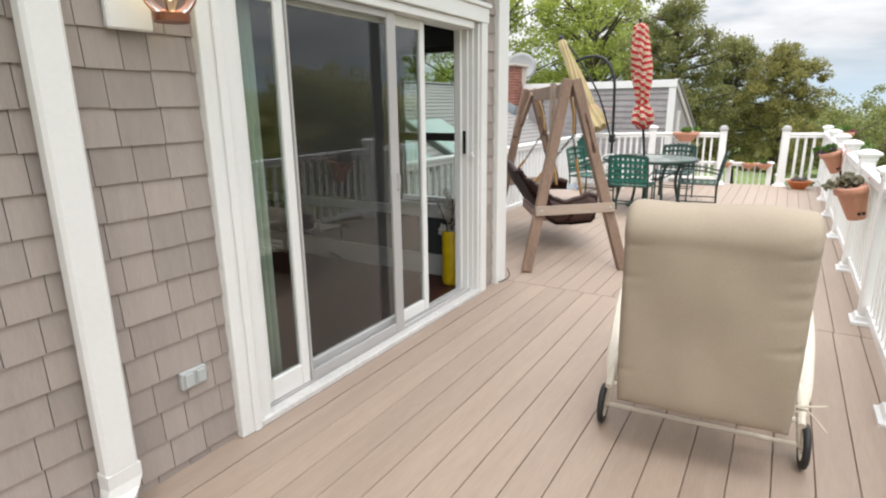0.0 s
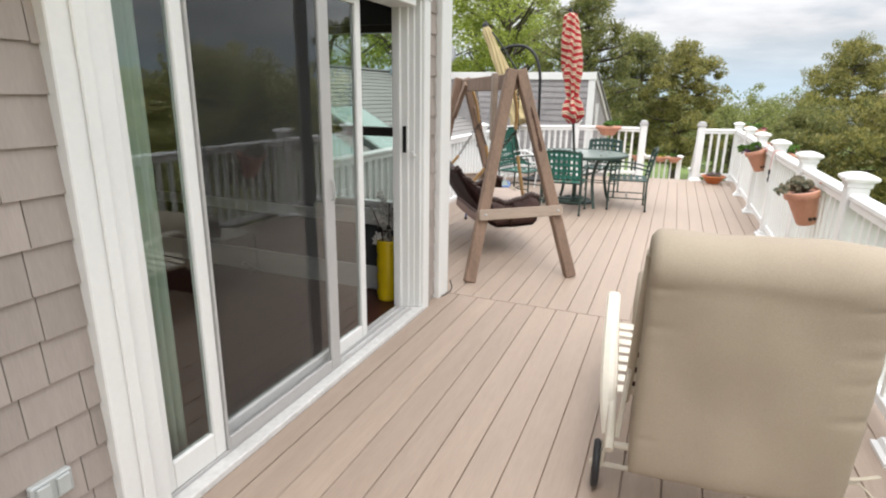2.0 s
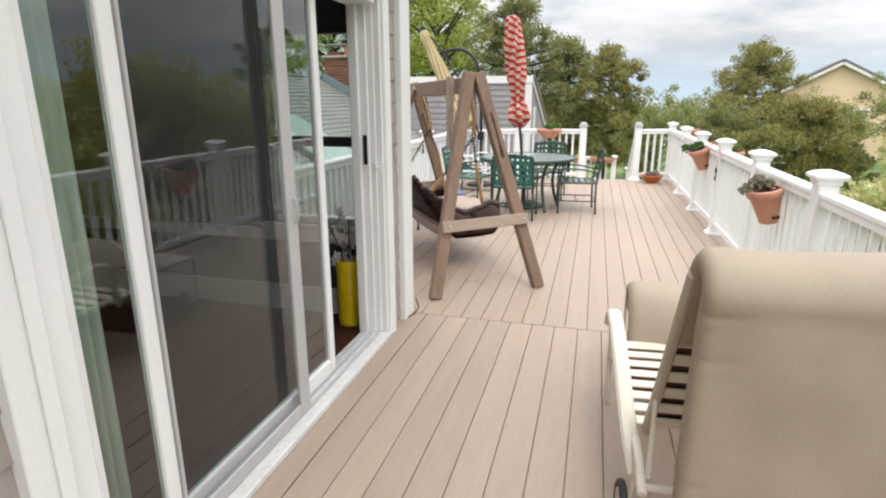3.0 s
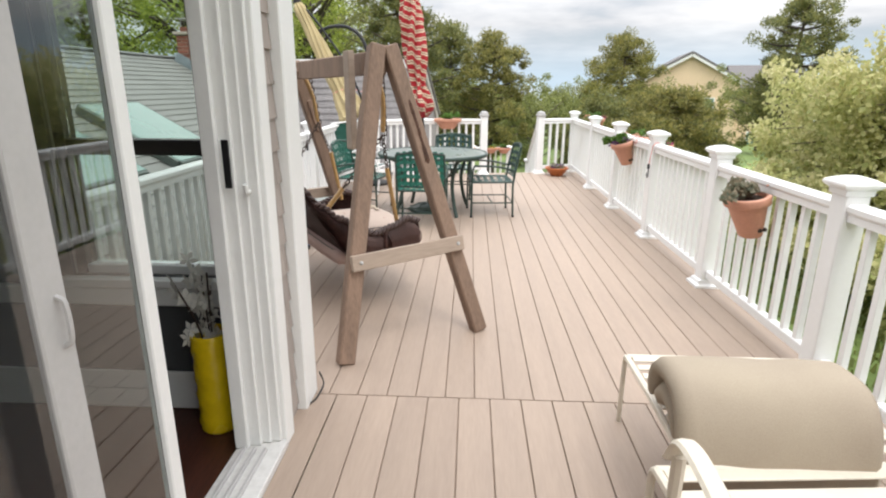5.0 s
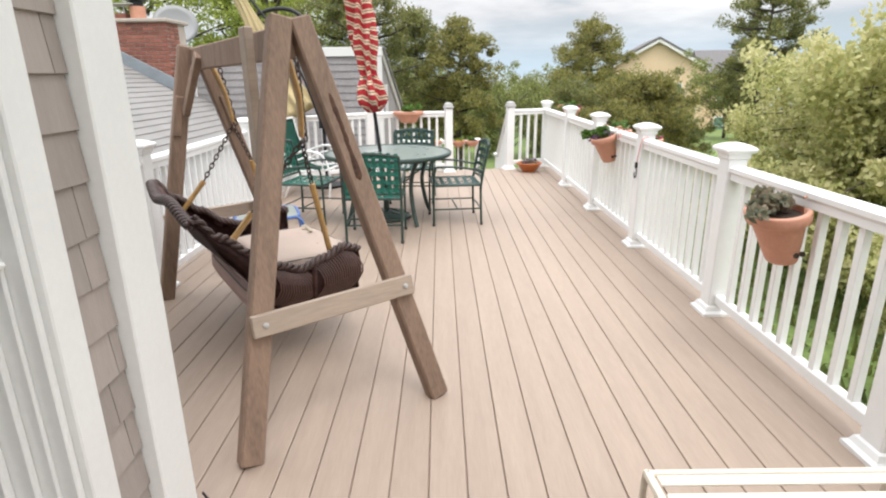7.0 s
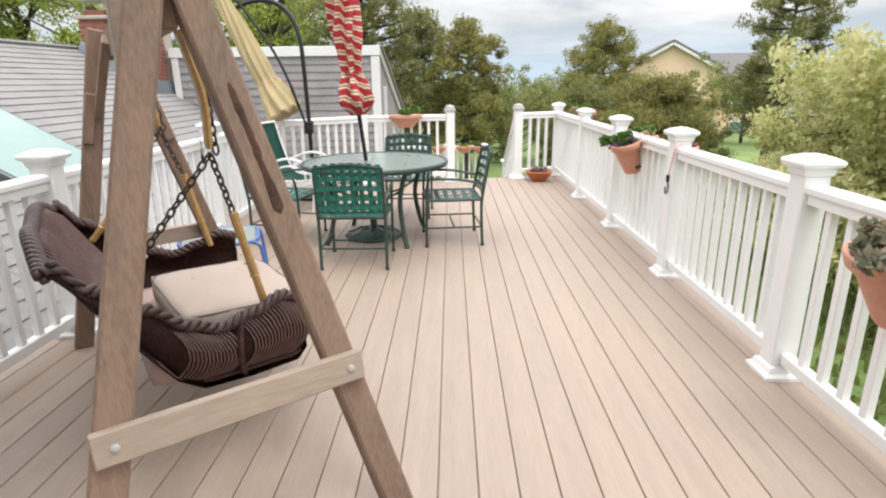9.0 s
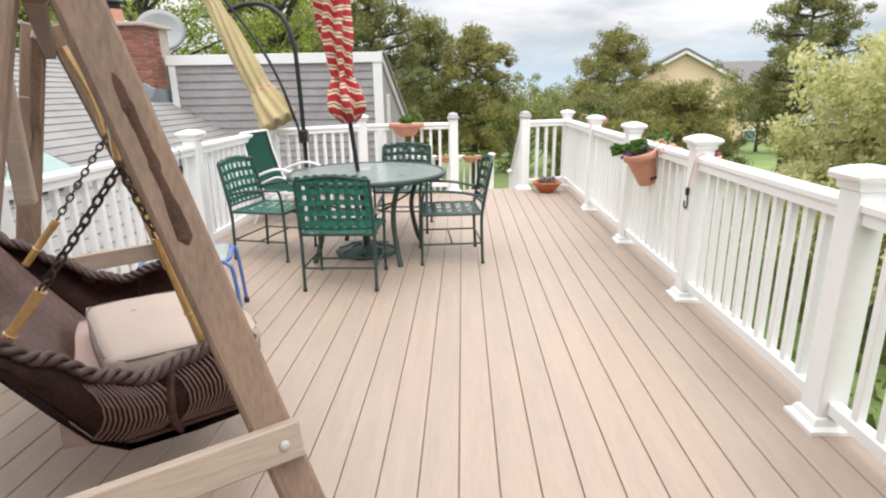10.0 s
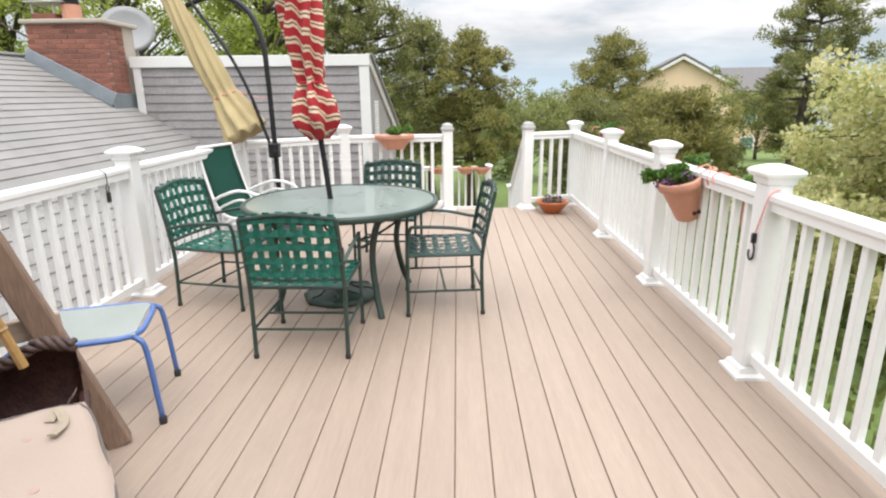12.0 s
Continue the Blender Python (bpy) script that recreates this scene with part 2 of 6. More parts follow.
L_SAGE = leafmat("grey_succulent", (0.15, 0.18, 0.12), (0.30, 0.24, 0.16))


def screenmat():
    """Insect screen: a fine mesh that lets half of the light through."""
    m = bpy.data.materials.new("insect_screen")
    m.use_nodes = True
    nt = m.node_tree
    p, out = nt.nodes["Principled BSDF"], nt.nodes["Material Output"]
    p.inputs["Base Color"].default_value, p.inputs["Roughness"].default_value = (0.05, 0.05, 0.05, 1), 0.6
    t, mx = nt.nodes.new("ShaderNodeBsdfTransparent"), nt.nodes.new("ShaderNodeMixShader")
    mx.inputs[0].default_value = 0.12
    nt.links.new(t.outputs[0], mx.inputs[1]); nt.links.new(p.outputs[0], mx.inputs[2]); nt.links.new(mx.outputs[0], out.inputs["Surface"])
    return m


SCREEN = screenmat()


def stripemat():
    """Red canopy with cream and brown chevron stripes, by its UVs."""
    m = bpy.data.materials.new("striped_canopy")
    m.use_nodes = True
    nt = m.node_tree
    N, L = nt.nodes.new, nt.links.new
    uv, sep = N("ShaderNodeUVMap"), N("ShaderNodeSeparateXYZ")
    L(uv.outputs[0], sep.inputs[0])
    pp = N("ShaderNodeMath"); pp.operation = "PINGPONG"; pp.inputs[1].default_value = 0.5
    L(sep.outputs["X"], pp.inputs[0])
    no = N("ShaderNodeTexNoise"); no.inputs["Scale"].default_value = 3.0
    L(uv.outputs[0], no.inputs["Vector"])
    a = N("ShaderNodeMath"); a.operation = "MULTIPLY_ADD"; a.inputs[1].default_value = 0.055
    L(pp.outputs[0], a.inputs[0]); L(sep.outputs["Y"], a.inputs[2])
    a2 = N("ShaderNodeMath"); a2.operation = "MULTIPLY_ADD"; a2.inputs[1].default_value = 0.05
    L(no.outputs["Fac"], a2.inputs[0]); L(a.outputs[0], a2.inputs[2])
    a3 = N("ShaderNodeMath"); a3.operation = "MULTIPLY_ADD"; a3.inputs[1].default_value = 4.0 / 63.0
    L(sep.outputs["X"], a3.inputs[0]); L(a2.outputs[0], a3.inputs[2])
    f = N("ShaderNodeMath"); f.operation = "MULTIPLY"; f.inputs[1].default_value = 10.5
    fr = N("ShaderNodeMath"); fr.operation = "FRACT"
    L(a3.outputs[0], f.inputs[0]); L(f.outputs[0], fr.inputs[0])
    r = N("ShaderNodeValToRGB")
    r.color_ramp.interpolation = "CONSTANT"
    e = r.color_ramp.elements
    e[0].color, e[1].position, e[1].color = (0.33, 0.012, 0.018, 1), 0.42, (0.60, 0.50, 0.36, 1)
    for pos, c in ((0.60, (0.20, 0.085, 0.06, 1)), (0.72, (0.60, 0.50, 0.36, 1)), (0.86, (0.33, 0.012, 0.018, 1))):
        n = e.new(pos)
        n.color = c
    L(fr.outputs[0], r.inputs[0])
    b = nt.nodes["Principled BSDF"]
    L(r.outputs[0], b.inputs["Base Color"])
    b.inputs["Roughness"].default_value = 0.8
    return m


STRIPES = stripemat()


def glow(name, col, strength):
    m = bpy.data.materials.new(name)
    m.use_nodes = True
    p = m.node_tree.nodes["Principled BSDF"]
    p.inputs["Emission Color"].default_value, p.inputs["Emission Strength"].default_value = (*col, 1), strength
    return m


BULB = glow("lit_bulb", (1.0, 0.80, 0.45), 6.0)


# ---- mesh helpers ----
def part(name, bm, material, parent=None, label="", smooth=False):
    """Links a bmesh as one mesh object, under a thing or a part."""
    me = bpy.data.meshes.new(name)
    bm.normal_update()
    bm.to_mesh(me)
    bm.free()
    if smooth:
        for p in me.polygons:
            p.use_smooth = True
    me.materials.append(material)
    ob = new(name, me)
    ob.parent = parent
    if label:
        ob["label"] = label
    return ob


def thing(name, label, category, at=None, group="", kind=""):
    ob = new(name)
    ob.empty_display_size = 0.1
    if at is not None:
        ob.matrix_world = at
    return tagged(ob, label, category, group, kind)


def box(x0, x1, y0, y1, z0, z1, c=0.0, bm=None):
    """A box; c chamfers every edge."""
    bm = bm or bmesh.new()
    start = len(bm.verts)
    g = bmesh.ops.create_cube(bm, size=1)
    for v in g["verts"]:
        v.co = ((x0 + x1) / 2 + v.co.x * (x1 - x0), (y0 + y1) / 2 + v.co.y * (y1 - y0), (z0 + z1) / 2 + v.co.z * (z1 - z0))
    if c:
        es = list({e for v in g["verts"] for e in v.link_edges})
        bmesh.ops.bevel(bm, geom=es, offset=c, segments=1, affect="EDGES", profile=0.5)
    return bm


def sweep(pts, r, seg=8, bm=None, closed=False, flat=1.0, up=None):
    """A tube along points; r a number or one for each point; flat squashes it."""
    bm = bm or bmesh.new()
    P = [Vector(p) for p in pts]
    n = len(P)
    R = r if isinstance(r, (list, tuple)) else [r] * n
    rings = []
    ref = Vector(up) if up else None
    for i, p in enumerate(P):
        if closed:
            d = P[(i + 1) % n] - P[i - 1]
        else:
            d = P[min(i + 1, n - 1)] - P[max(i - 1, 0)]
        d.normalize()
        if ref is None:
            ref = Vector((0, 0, 1)) if abs(d.z) < 0.9 else Vector((1, 0, 0))
        a = (ref - d * ref.dot(d))
        if a.length < 1e-4:
            a = d.orthogonal()
        a.normalize()
        b = d.cross(a)
        ref = a if up is None else Vector(up)
        rings.append([bm.verts.new(p + (a * math.cos(2 * math.pi * k / seg) * flat + b * math.sin(2 * math.pi * k / seg)) * R[i]) for k in range(seg)])
    for i in range(n if closed else n - 1):
        A, B = rings[i], rings[(i + 1) % n]
        for k in range(seg):
            bm.faces.new((A[k], A[(k + 1) % seg], B[(k + 1) % seg], B[k]))
    if not closed:
        bm.faces.new(rings[0][::-1])
        bm.faces.new(rings[-1])
    return bm


def lathe(profile, seg=24, at=(0, 0, 0), bm=None, rim=None, ring=False):
    """A turned shape from (radius, height) pairs."""
    bm = bm or bmesh.new()
    rings = []
    for r, z in profile:
        if r < 1e-4:
            rings.append([bm.verts.new((at[0], at[1], at[2] + z))] * seg)
            continue
        rings.append([bm.verts.new((at[0] + (r * (rim(k / seg, z) if rim else 1)) * math.cos(2 * math.pi * k / seg), at[1] + (r * (rim(k / seg, z) if rim else 1)) * math.sin(2 * math.pi * k / seg), at[2] + z)) for k in range(seg)])
    for A, B in zip(rings, rings[1:]):
        for k in range(seg):
            bm.faces.new(list(dict.fromkeys((A[k], A[(k + 1) % seg], B[(k + 1) % seg], B[k]))))
    if ring:
        for k in range(seg):
            bm.faces.new((rings[-1][k], rings[-1][(k + 1) % seg], rings[0][(k + 1) % seg], rings[0][k]))
        return bm
    if profile[0][0] > 1e-4:
        bm.faces.new(rings[0][::-1])
    if profile[-1][0] > 1e-4:
        bm.faces.new(rings[-1])
    return bm


def beam(a, b, w, h, c=0.004, up=(0, 0, 1)):
    """A squared timber from a to b, w wide and h along up."""
    a, b = Vector(a), Vector(b)
    d = (b - a)
    ln = d.length
    d.normalize()
    u = Vector(up) - d * Vector(up).dot(d)
    u.normalize()
    s = d.cross(u)
    bm = box(-w / 2, w / 2, -h / 2, h / 2, 0, ln, c)
    m = Matrix((s, u, d)).transposed().to_4x4()
    bmesh.ops.transform(bm, matrix=Matrix.Translation(a) @ m, verts=bm.verts)
    return bm


def bezier(p, n=16):
    """Points of a smooth curve through the given ones."""
    P = [Vector(q) for q in p]
    P = [P[0] * 2 - P[1]] + P + [P[-1] * 2 - P[-2]]
    out = []
    for i in range(1, len(P) - 2):
        for k in range(n):
            t = k / n
            a, b, c, d = P[i - 1], P[i], P[i + 1], P[i + 2]
            out.append(0.5 * ((2 * b) + (c - a) * t + (2 * a - 5 * b + 4 * c - d) * t * t + (3 * b - a - 3 * c + d) * t ** 3))
    out.append(P[-2])
    return out


def soft(bm, offset, seg=3):
    bmesh.ops.bevel(bm, geom=bm.edges[:], offset=offset, segments=seg, affect="EDGES", profile=0.6)
    return bm


def pillow(sx, sy, sz, puff=0.5, nx=14, ny=14, wr=0.0, seed=0):
    """A stuffed cushion: thick in the middle, thin at the seam, faintly wrinkled."""
    bm = bmesh.new()
    def surf(i, j, side):
        a, b = 2 * i / nx - 1, 2 * j / ny - 1
        e = (1 - abs(a) ** 4) * (1 - abs(b) ** 4)
        h = sz / 2 * (1 - puff + puff * max(0, e) ** 0.5)
        w = wr * noise.noise(Vector((a * 3 + seed, b * 3, side))) * (1 - 0.3 * e)
        k = 1 - 0.05 * (abs(a) * abs(b)) ** 3
        return Vector((a * sx / 2 * k, b * sy / 2 * k, side * (h + w)))
    top = [[bm.verts.new(surf(i, j, 1)) for j in range(ny + 1)] for i in range(nx + 1)]
    bot = [[bm.verts.new(surf(i, j, -1)) for j in range(ny + 1)] for i in range(nx + 1)]
    for i in range(nx):
        for j in range(ny):
            bm.faces.new((top[i][j], top[i + 1][j], top[i + 1][j + 1], top[i][j + 1]))
            bm.faces.new((bot[i][j], bot[i][j + 1], bot[i + 1][j + 1], bot[i + 1][j]))
    for i in range(nx):
        for j, f in ((0, 1), (ny, -1)):
            q = (top[i][j], bot[i][j], bot[i + 1][j], top[i + 1][j])
            bm.faces.new(q[::f])
    for j in range(ny):
        for i, f in ((0, -1), (nx, 1)):
            q = (top[i][j], bot[i][j], bot[i][j + 1], top[i][j + 1])
            bm.faces.new(q[::f])
    return bm


def move(bm, m):
    bmesh.ops.transform(bm, matrix=m, verts=bm.verts)
    return bm


def quads(name, V, material, parent=None):
    """One mesh of many loose quads, from an array of corners."""
    V = np.asarray(V, dtype=float).reshape(-1, 3)
    me = bpy.data.meshes.new(name)
    me.from_pydata(V.tolist(), [], np.arange(len(V)).reshape(-1, 4).tolist())
    me.materials.append(material)
    ob = new(name, me)
    ob.parent = parent
    return ob


# ---- large structure ----
GROUND_Z = -2.8
RAIL_X, WALL_X = 1.425, -1.195

def wall(name, boxes, material, label, category="wall"):
    bm = bmesh.new()
    for b in boxes:
        box(*b, bm=bm)
    return tagged(part(name, bm, material), label, category, kind="structure")


# ground, sea
bm = bmesh.new()
bmesh.ops.create_grid(bm, x_segments=60, y_segments=60, size=1)
for v in bm.verts:
    x, y = v.co.x, v.co.y
    X, Y = math.copysign(abs(x) ** 2.2, x) * 600, math.copysign(abs(y) ** 2.2, y) * 600
    d = math.hypot(X, Y)
    v.co = (X, Y, GROUND_Z + 0.25 * noise.noise(Vector((X * 0.08, Y * 0.08, 0))) * min(1, d / 20) - 0.045 * max(0, Y - 40))
ground = tagged(part("ground", bm, GRASS, smooth=True), "uneven green lawn and rough grass around the house", "ground", kind="structure")
bm = box(-3000, 3000, 130, 4500, -8.0, -7.4)
tagged(part("water", bm, SEA), "grey-blue sea on the horizon", "water", kind="structure")

# deck floor: a dark underlay that carries the planks
PITCH, SEAM0, PITCH_NEAR, SEAM_NEAR, JOINT_Y = 0.1450, -0.080, 0.1510, -0.447, 5.225
bm = box(-1.0, 1.5, -1.7, JOINT_Y, -0.20, -0.012)
box(-2.43, 1.5, JOINT_Y, 12.4, -0.20, -0.012, bm=bm)
deck = tagged(part("floor", bm, DARKJOINT), "tan composite deck of long parallel planks", "deck", kind="structure")

# house walls with the door opening
D0, D1, DH = 2.548, 4.890, 2.05
END_Y = 5.225
house_walls = wall("wall_west", [
    (WALL_X - 0.16, WALL_X - 0.02, -3.0, D0, -2.8, 3.235),
    (WALL_X - 0.16, WALL_X - 0.02, D1, END_Y, -2.8, 3.235),
    (WALL_X - 0.16, WALL_X - 0.02, D0, D1, DH, 3.235),
    (WALL_X - 0.16, WALL_X - 0.02, D0, D1, -2.8, 0.0)], CEDAR2, "house wall clad in weathered grey cedar shingles")
WX0, WX1, WZ0, WZ1 = -2.18, -1.42, 0.655, 1.95
wall("wall_north", [
    (-5.4, WX0, END_Y - 0.13, END_Y, -2.8, 3.235), (WX1, WALL_X - 0.16, END_Y - 0.13, END_Y, -2.8, 3.235),
    (WX0, WX1, END_Y - 0.13, END_Y, -2.8, WZ0), (WX0, WX1, END_Y - 0.13, END_Y, WZ1, 3.235)], CEDAR2, "house end wall with a window, grey shingles outside")
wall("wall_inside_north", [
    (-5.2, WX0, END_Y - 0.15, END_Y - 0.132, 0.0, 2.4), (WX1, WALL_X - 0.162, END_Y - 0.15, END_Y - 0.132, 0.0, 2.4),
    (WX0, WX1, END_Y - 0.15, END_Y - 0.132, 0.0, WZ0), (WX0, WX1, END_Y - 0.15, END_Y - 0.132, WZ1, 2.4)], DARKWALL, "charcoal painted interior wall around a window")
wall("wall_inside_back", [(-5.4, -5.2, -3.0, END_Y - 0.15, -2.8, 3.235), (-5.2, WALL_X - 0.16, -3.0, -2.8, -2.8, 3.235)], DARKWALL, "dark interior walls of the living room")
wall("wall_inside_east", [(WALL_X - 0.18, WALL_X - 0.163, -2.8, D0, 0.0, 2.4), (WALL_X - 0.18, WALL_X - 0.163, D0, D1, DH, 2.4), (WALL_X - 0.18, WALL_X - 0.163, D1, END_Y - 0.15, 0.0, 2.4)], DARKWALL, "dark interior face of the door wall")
wall("ceiling", [(-5.4, WALL_X - 0.01, -3.0, END_Y, 2.4, 2.735)], CEILDARK, "plain living room ceiling, coloured dark to dim the room", "ceiling")
# out of view; the wide overhang is added to keep skylight off the wall
wall("roof", [(-5.6, WALL_X + 0.55, -3.2, END_Y + 0.35, 3.235, 3.385)], ASPHALT, "unseen house roof, its overhang widened to shade the wall", "roof")
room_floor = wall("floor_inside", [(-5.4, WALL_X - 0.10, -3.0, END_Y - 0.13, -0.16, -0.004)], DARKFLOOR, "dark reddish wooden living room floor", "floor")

# interior trim under the window
tagged(part("baseboard", box(-5.2, WALL_X - 0.185, END_Y - 0.168, END_Y - 0.151, 0.0, 0.19, 0.004), TRIM), "white painted baseboard", "baseboard", kind="structure")
tagged(part("trim", box(-5.2, WALL_X - 0.185, END_Y - 0.185, END_Y - 0.151, 0.525, 0.612, 0.006), TRIM), "white chair rail below the window", "trim", kind="structure")

# window in the end wall
win = thing("window_1", "dark-framed double-hung window in the end wall", "window", kind="structure")
for a, b, c, d in ((WX0, WX0 + 0.05, WZ0, WZ1), (WX1 - 0.05, WX1, WZ0, WZ1), (WX0 + 0.05, WX1 - 0.05, WZ0, WZ0 + 0.04), (WX0 + 0.05, WX1 - 0.05, WZ1 - 0.05, WZ1), (WX0 + 0.05, WX1 - 0.05, 1.185, 1.25)):
    part("window_frame", box(a, b, END_Y - 0.12, END_Y - 0.04, c, d, 0.003), BLIND if c > 0.7 or d > 1.9 else TRIM, win)
part("window_sill", box(WX0 - 0.04, WX1 + 0.04, END_Y - 0.20, END_Y - 0.121, WZ0 - 0.04, WZ0 - 0.002, 0.004), TRIM, win)
for z0, z1 in ((WZ0 + 0.042, 1.183), (1.252, WZ1 - 0.052)):
    g = part("pane", box(WX0 + 0.052, WX1 - 0.052, END_Y - 0.085, END_Y - 0.079, z0, z1), GLASSCLEAR, win)
    g.visible_shadow = False

# sliding door
SILL = mat("aluminium_sill", (0.60, 0.59, 0.57), 0.5, var=0.12, scale=5, fine=40, bump=0.05)
door = thing("door_1", "white sliding patio door, half open, with an insect screen", "sliding door", kind="structure")
part("casing", box(WALL_X - 0.02, WALL_X + 0.030, 2.446, 2.553, 0.0, DH + 0.001, 0.004), TRIM, door)
part("casing", box(WALL_X - 0.02, WALL_X + 0.030, 4.805, 4.900, 0.0, DH + 0.001, 0.004), TRIM, door)
part("casing", box(WALL_X - 0.02, WALL_X + 0.034, 2.430, 4.915, DH + 0.002, DH + 0.105, 0.004), TRIM, door)
part("casing", box(WALL_X - 0.02, WALL_X + 0.050, 2.415, 4.930, DH + 0.106, DH + 0.135, 0.004), TRIM, door)
part("casing_bead", box(WALL_X + 0.0305, WALL_X + 0.040, 2.510, 2.552, 0.0, DH, 0.004), TRIM, door)
part("inner_stop", box(WALL_X - 0.10, WALL_X + 0.016, 2.554, 2.630, 0.0, DH, 0.004), TRIM, door)
for i, (a, b, x) in enumerate(((4.782, 4.804, 0.012), (4.768, 4.781, -0.025), (4.748, 4.767, -0.06), (4.722, 4.747, -0.105))):
    part("jamb", box(WALL_X - 0.16, WALL_X + x, a, b, 0.036, DH - 0.002, 0.004), TRIM, door)
part("sill", box(WALL_X - 0.16, WALL_X + 0.035, 2.554, 4.804, 0.0, 0.034, 0.004), SILL, door)
for x in (-0.030, -0.075, -0.12):
    part("track", box(WALL_X + x - 0.006, WALL_X + x + 0.006, 2.635, 4.718, 0.035, 0.052, 0.002), GREYMETAL, door)
part("header", box(WALL_X - 0.16, WALL_X + 0.012, 2.631, 4.721, DH - 0.05, DH - 0.001, 0.004), TRIM, door)


def leaf(x, y0, y1, z0, z1, st0, st1, rb, rt, t, frame_m, pane_m, name, pane="pane", label=""):
    f = part(name, box(x - t, x + t, y0, y0 + st0, z0, z1, 0.004), frame_m, door, label)
    part("stile", box(x - t, x + t, y1 - st1, y1, z0, z1, 0.004), frame_m, f)
    part("rail", box(x - t, x + t, y0 + st0 + .001, y1 - st1 - .001, z0, z0 + rb, 0.004), frame_m, f)
    part("rail", box(x - t, x + t, y0 + st0 + .001, y1 - st1 - .001, z1 - rt, z1, 0.004), frame_m, f)
    g = part(pane, box(x - 0.003, x + 0.003, y0 + st0 + .001, y1 - st1 - .001, z0 + rb + .001, z1 - rt - .001), pane_m, f)
    g.visible_shadow = False
    return f


leaf(WALL_X - 0.045, 2.632, 2.945, 0.054, DH - 0.052, 0.055, 0.055, 0.115, 0.07, 0.018, TRIM, GLASS, "fixed_leaf")
sc_leaf = leaf(WALL_X - 0.03 + 0.002, 2.950, 3.805, 0.054, DH - 0.052, 0.012, 0.085, 0.055, 0.04, 0.010, GREYMETAL, SCREEN, "screen_leaf", "screen", "grey-framed insect screen")
leaf(WALL_X - 0.088, 2.955, 4.190, 0.054, DH - 0.052, 0.05, 0.055, 0.08, 0.06, 0.018, TRIM, GLASS, "sliding_leaf")
part("pull_handle", sweep(bezier([(WALL_X - 0.019, 3.775, 0.97), (WALL_X - 0.002, 3.775, 0.985), (WALL_X - 0.002, 3.775, 1.06), (WALL_X - 0.019, 3.775, 1.075)], 6), 0.006, 6), GREYMETAL, sc_leaf)
part("latch", box(WALL_X - 0.083, WALL_X - 0.058, 4.713, 4.721, 1.12, 1.29, 0.002), BLACK, door)
part("lock_knob", sweep([(WALL_X - 0.02, 4.766, 1.10), (WALL_X - 0.02, 4.744, 1.105), (WALL_X - 0.02, 4.739, 1.13)], 0.010, 8), TRIM, door)

# curtain inside the fixed pane
cb = bmesh.new()
cols = []
for k in range(41):
    yy = 2.57 + 0.27 * k / 40
    xx = WALL_X - 0.125 + 0.014 * math.sin(k * 1.25)
    cols.append((cb.verts.new((xx, yy, 0.06)), cb.verts.new((xx, yy, 2.25))))
for a, b in zip(cols, cols[1:]):
    cb.faces.new((a[0], b[0], b[1], a[1]))
cur = part("curtain", cb, CURTAIN, smooth=True)
cur.modifiers.new("thick", "SOLIDIFY").thickness = 0.004
tagged(cur, "pale green gathered curtain behind the glass door", "curtain")

# corner boards
tagged(part("trim", box(WALL_X - 0.02, WALL_X + 0.034, 5.085, END_Y + 0.040, -0.3, 3.235, 0.005), TRIM), "white corner board at the end of the house", "trim", kind="structure")
tagged(part("trim", box(WALL_X - 0.20, WALL_X - 0.021, END_Y + 0.002, END_Y + 0.040, -0.3, 3.235, 0.005), TRIM), "white corner board on the end wall", "trim", kind="structure")

# low house body under the deck and behind it
wall("wall_lower", [(-1.2, 1.35, 5.6, 12.4, -2.8, -0.9)], CEDAR2, "lower storey wall under the deck")


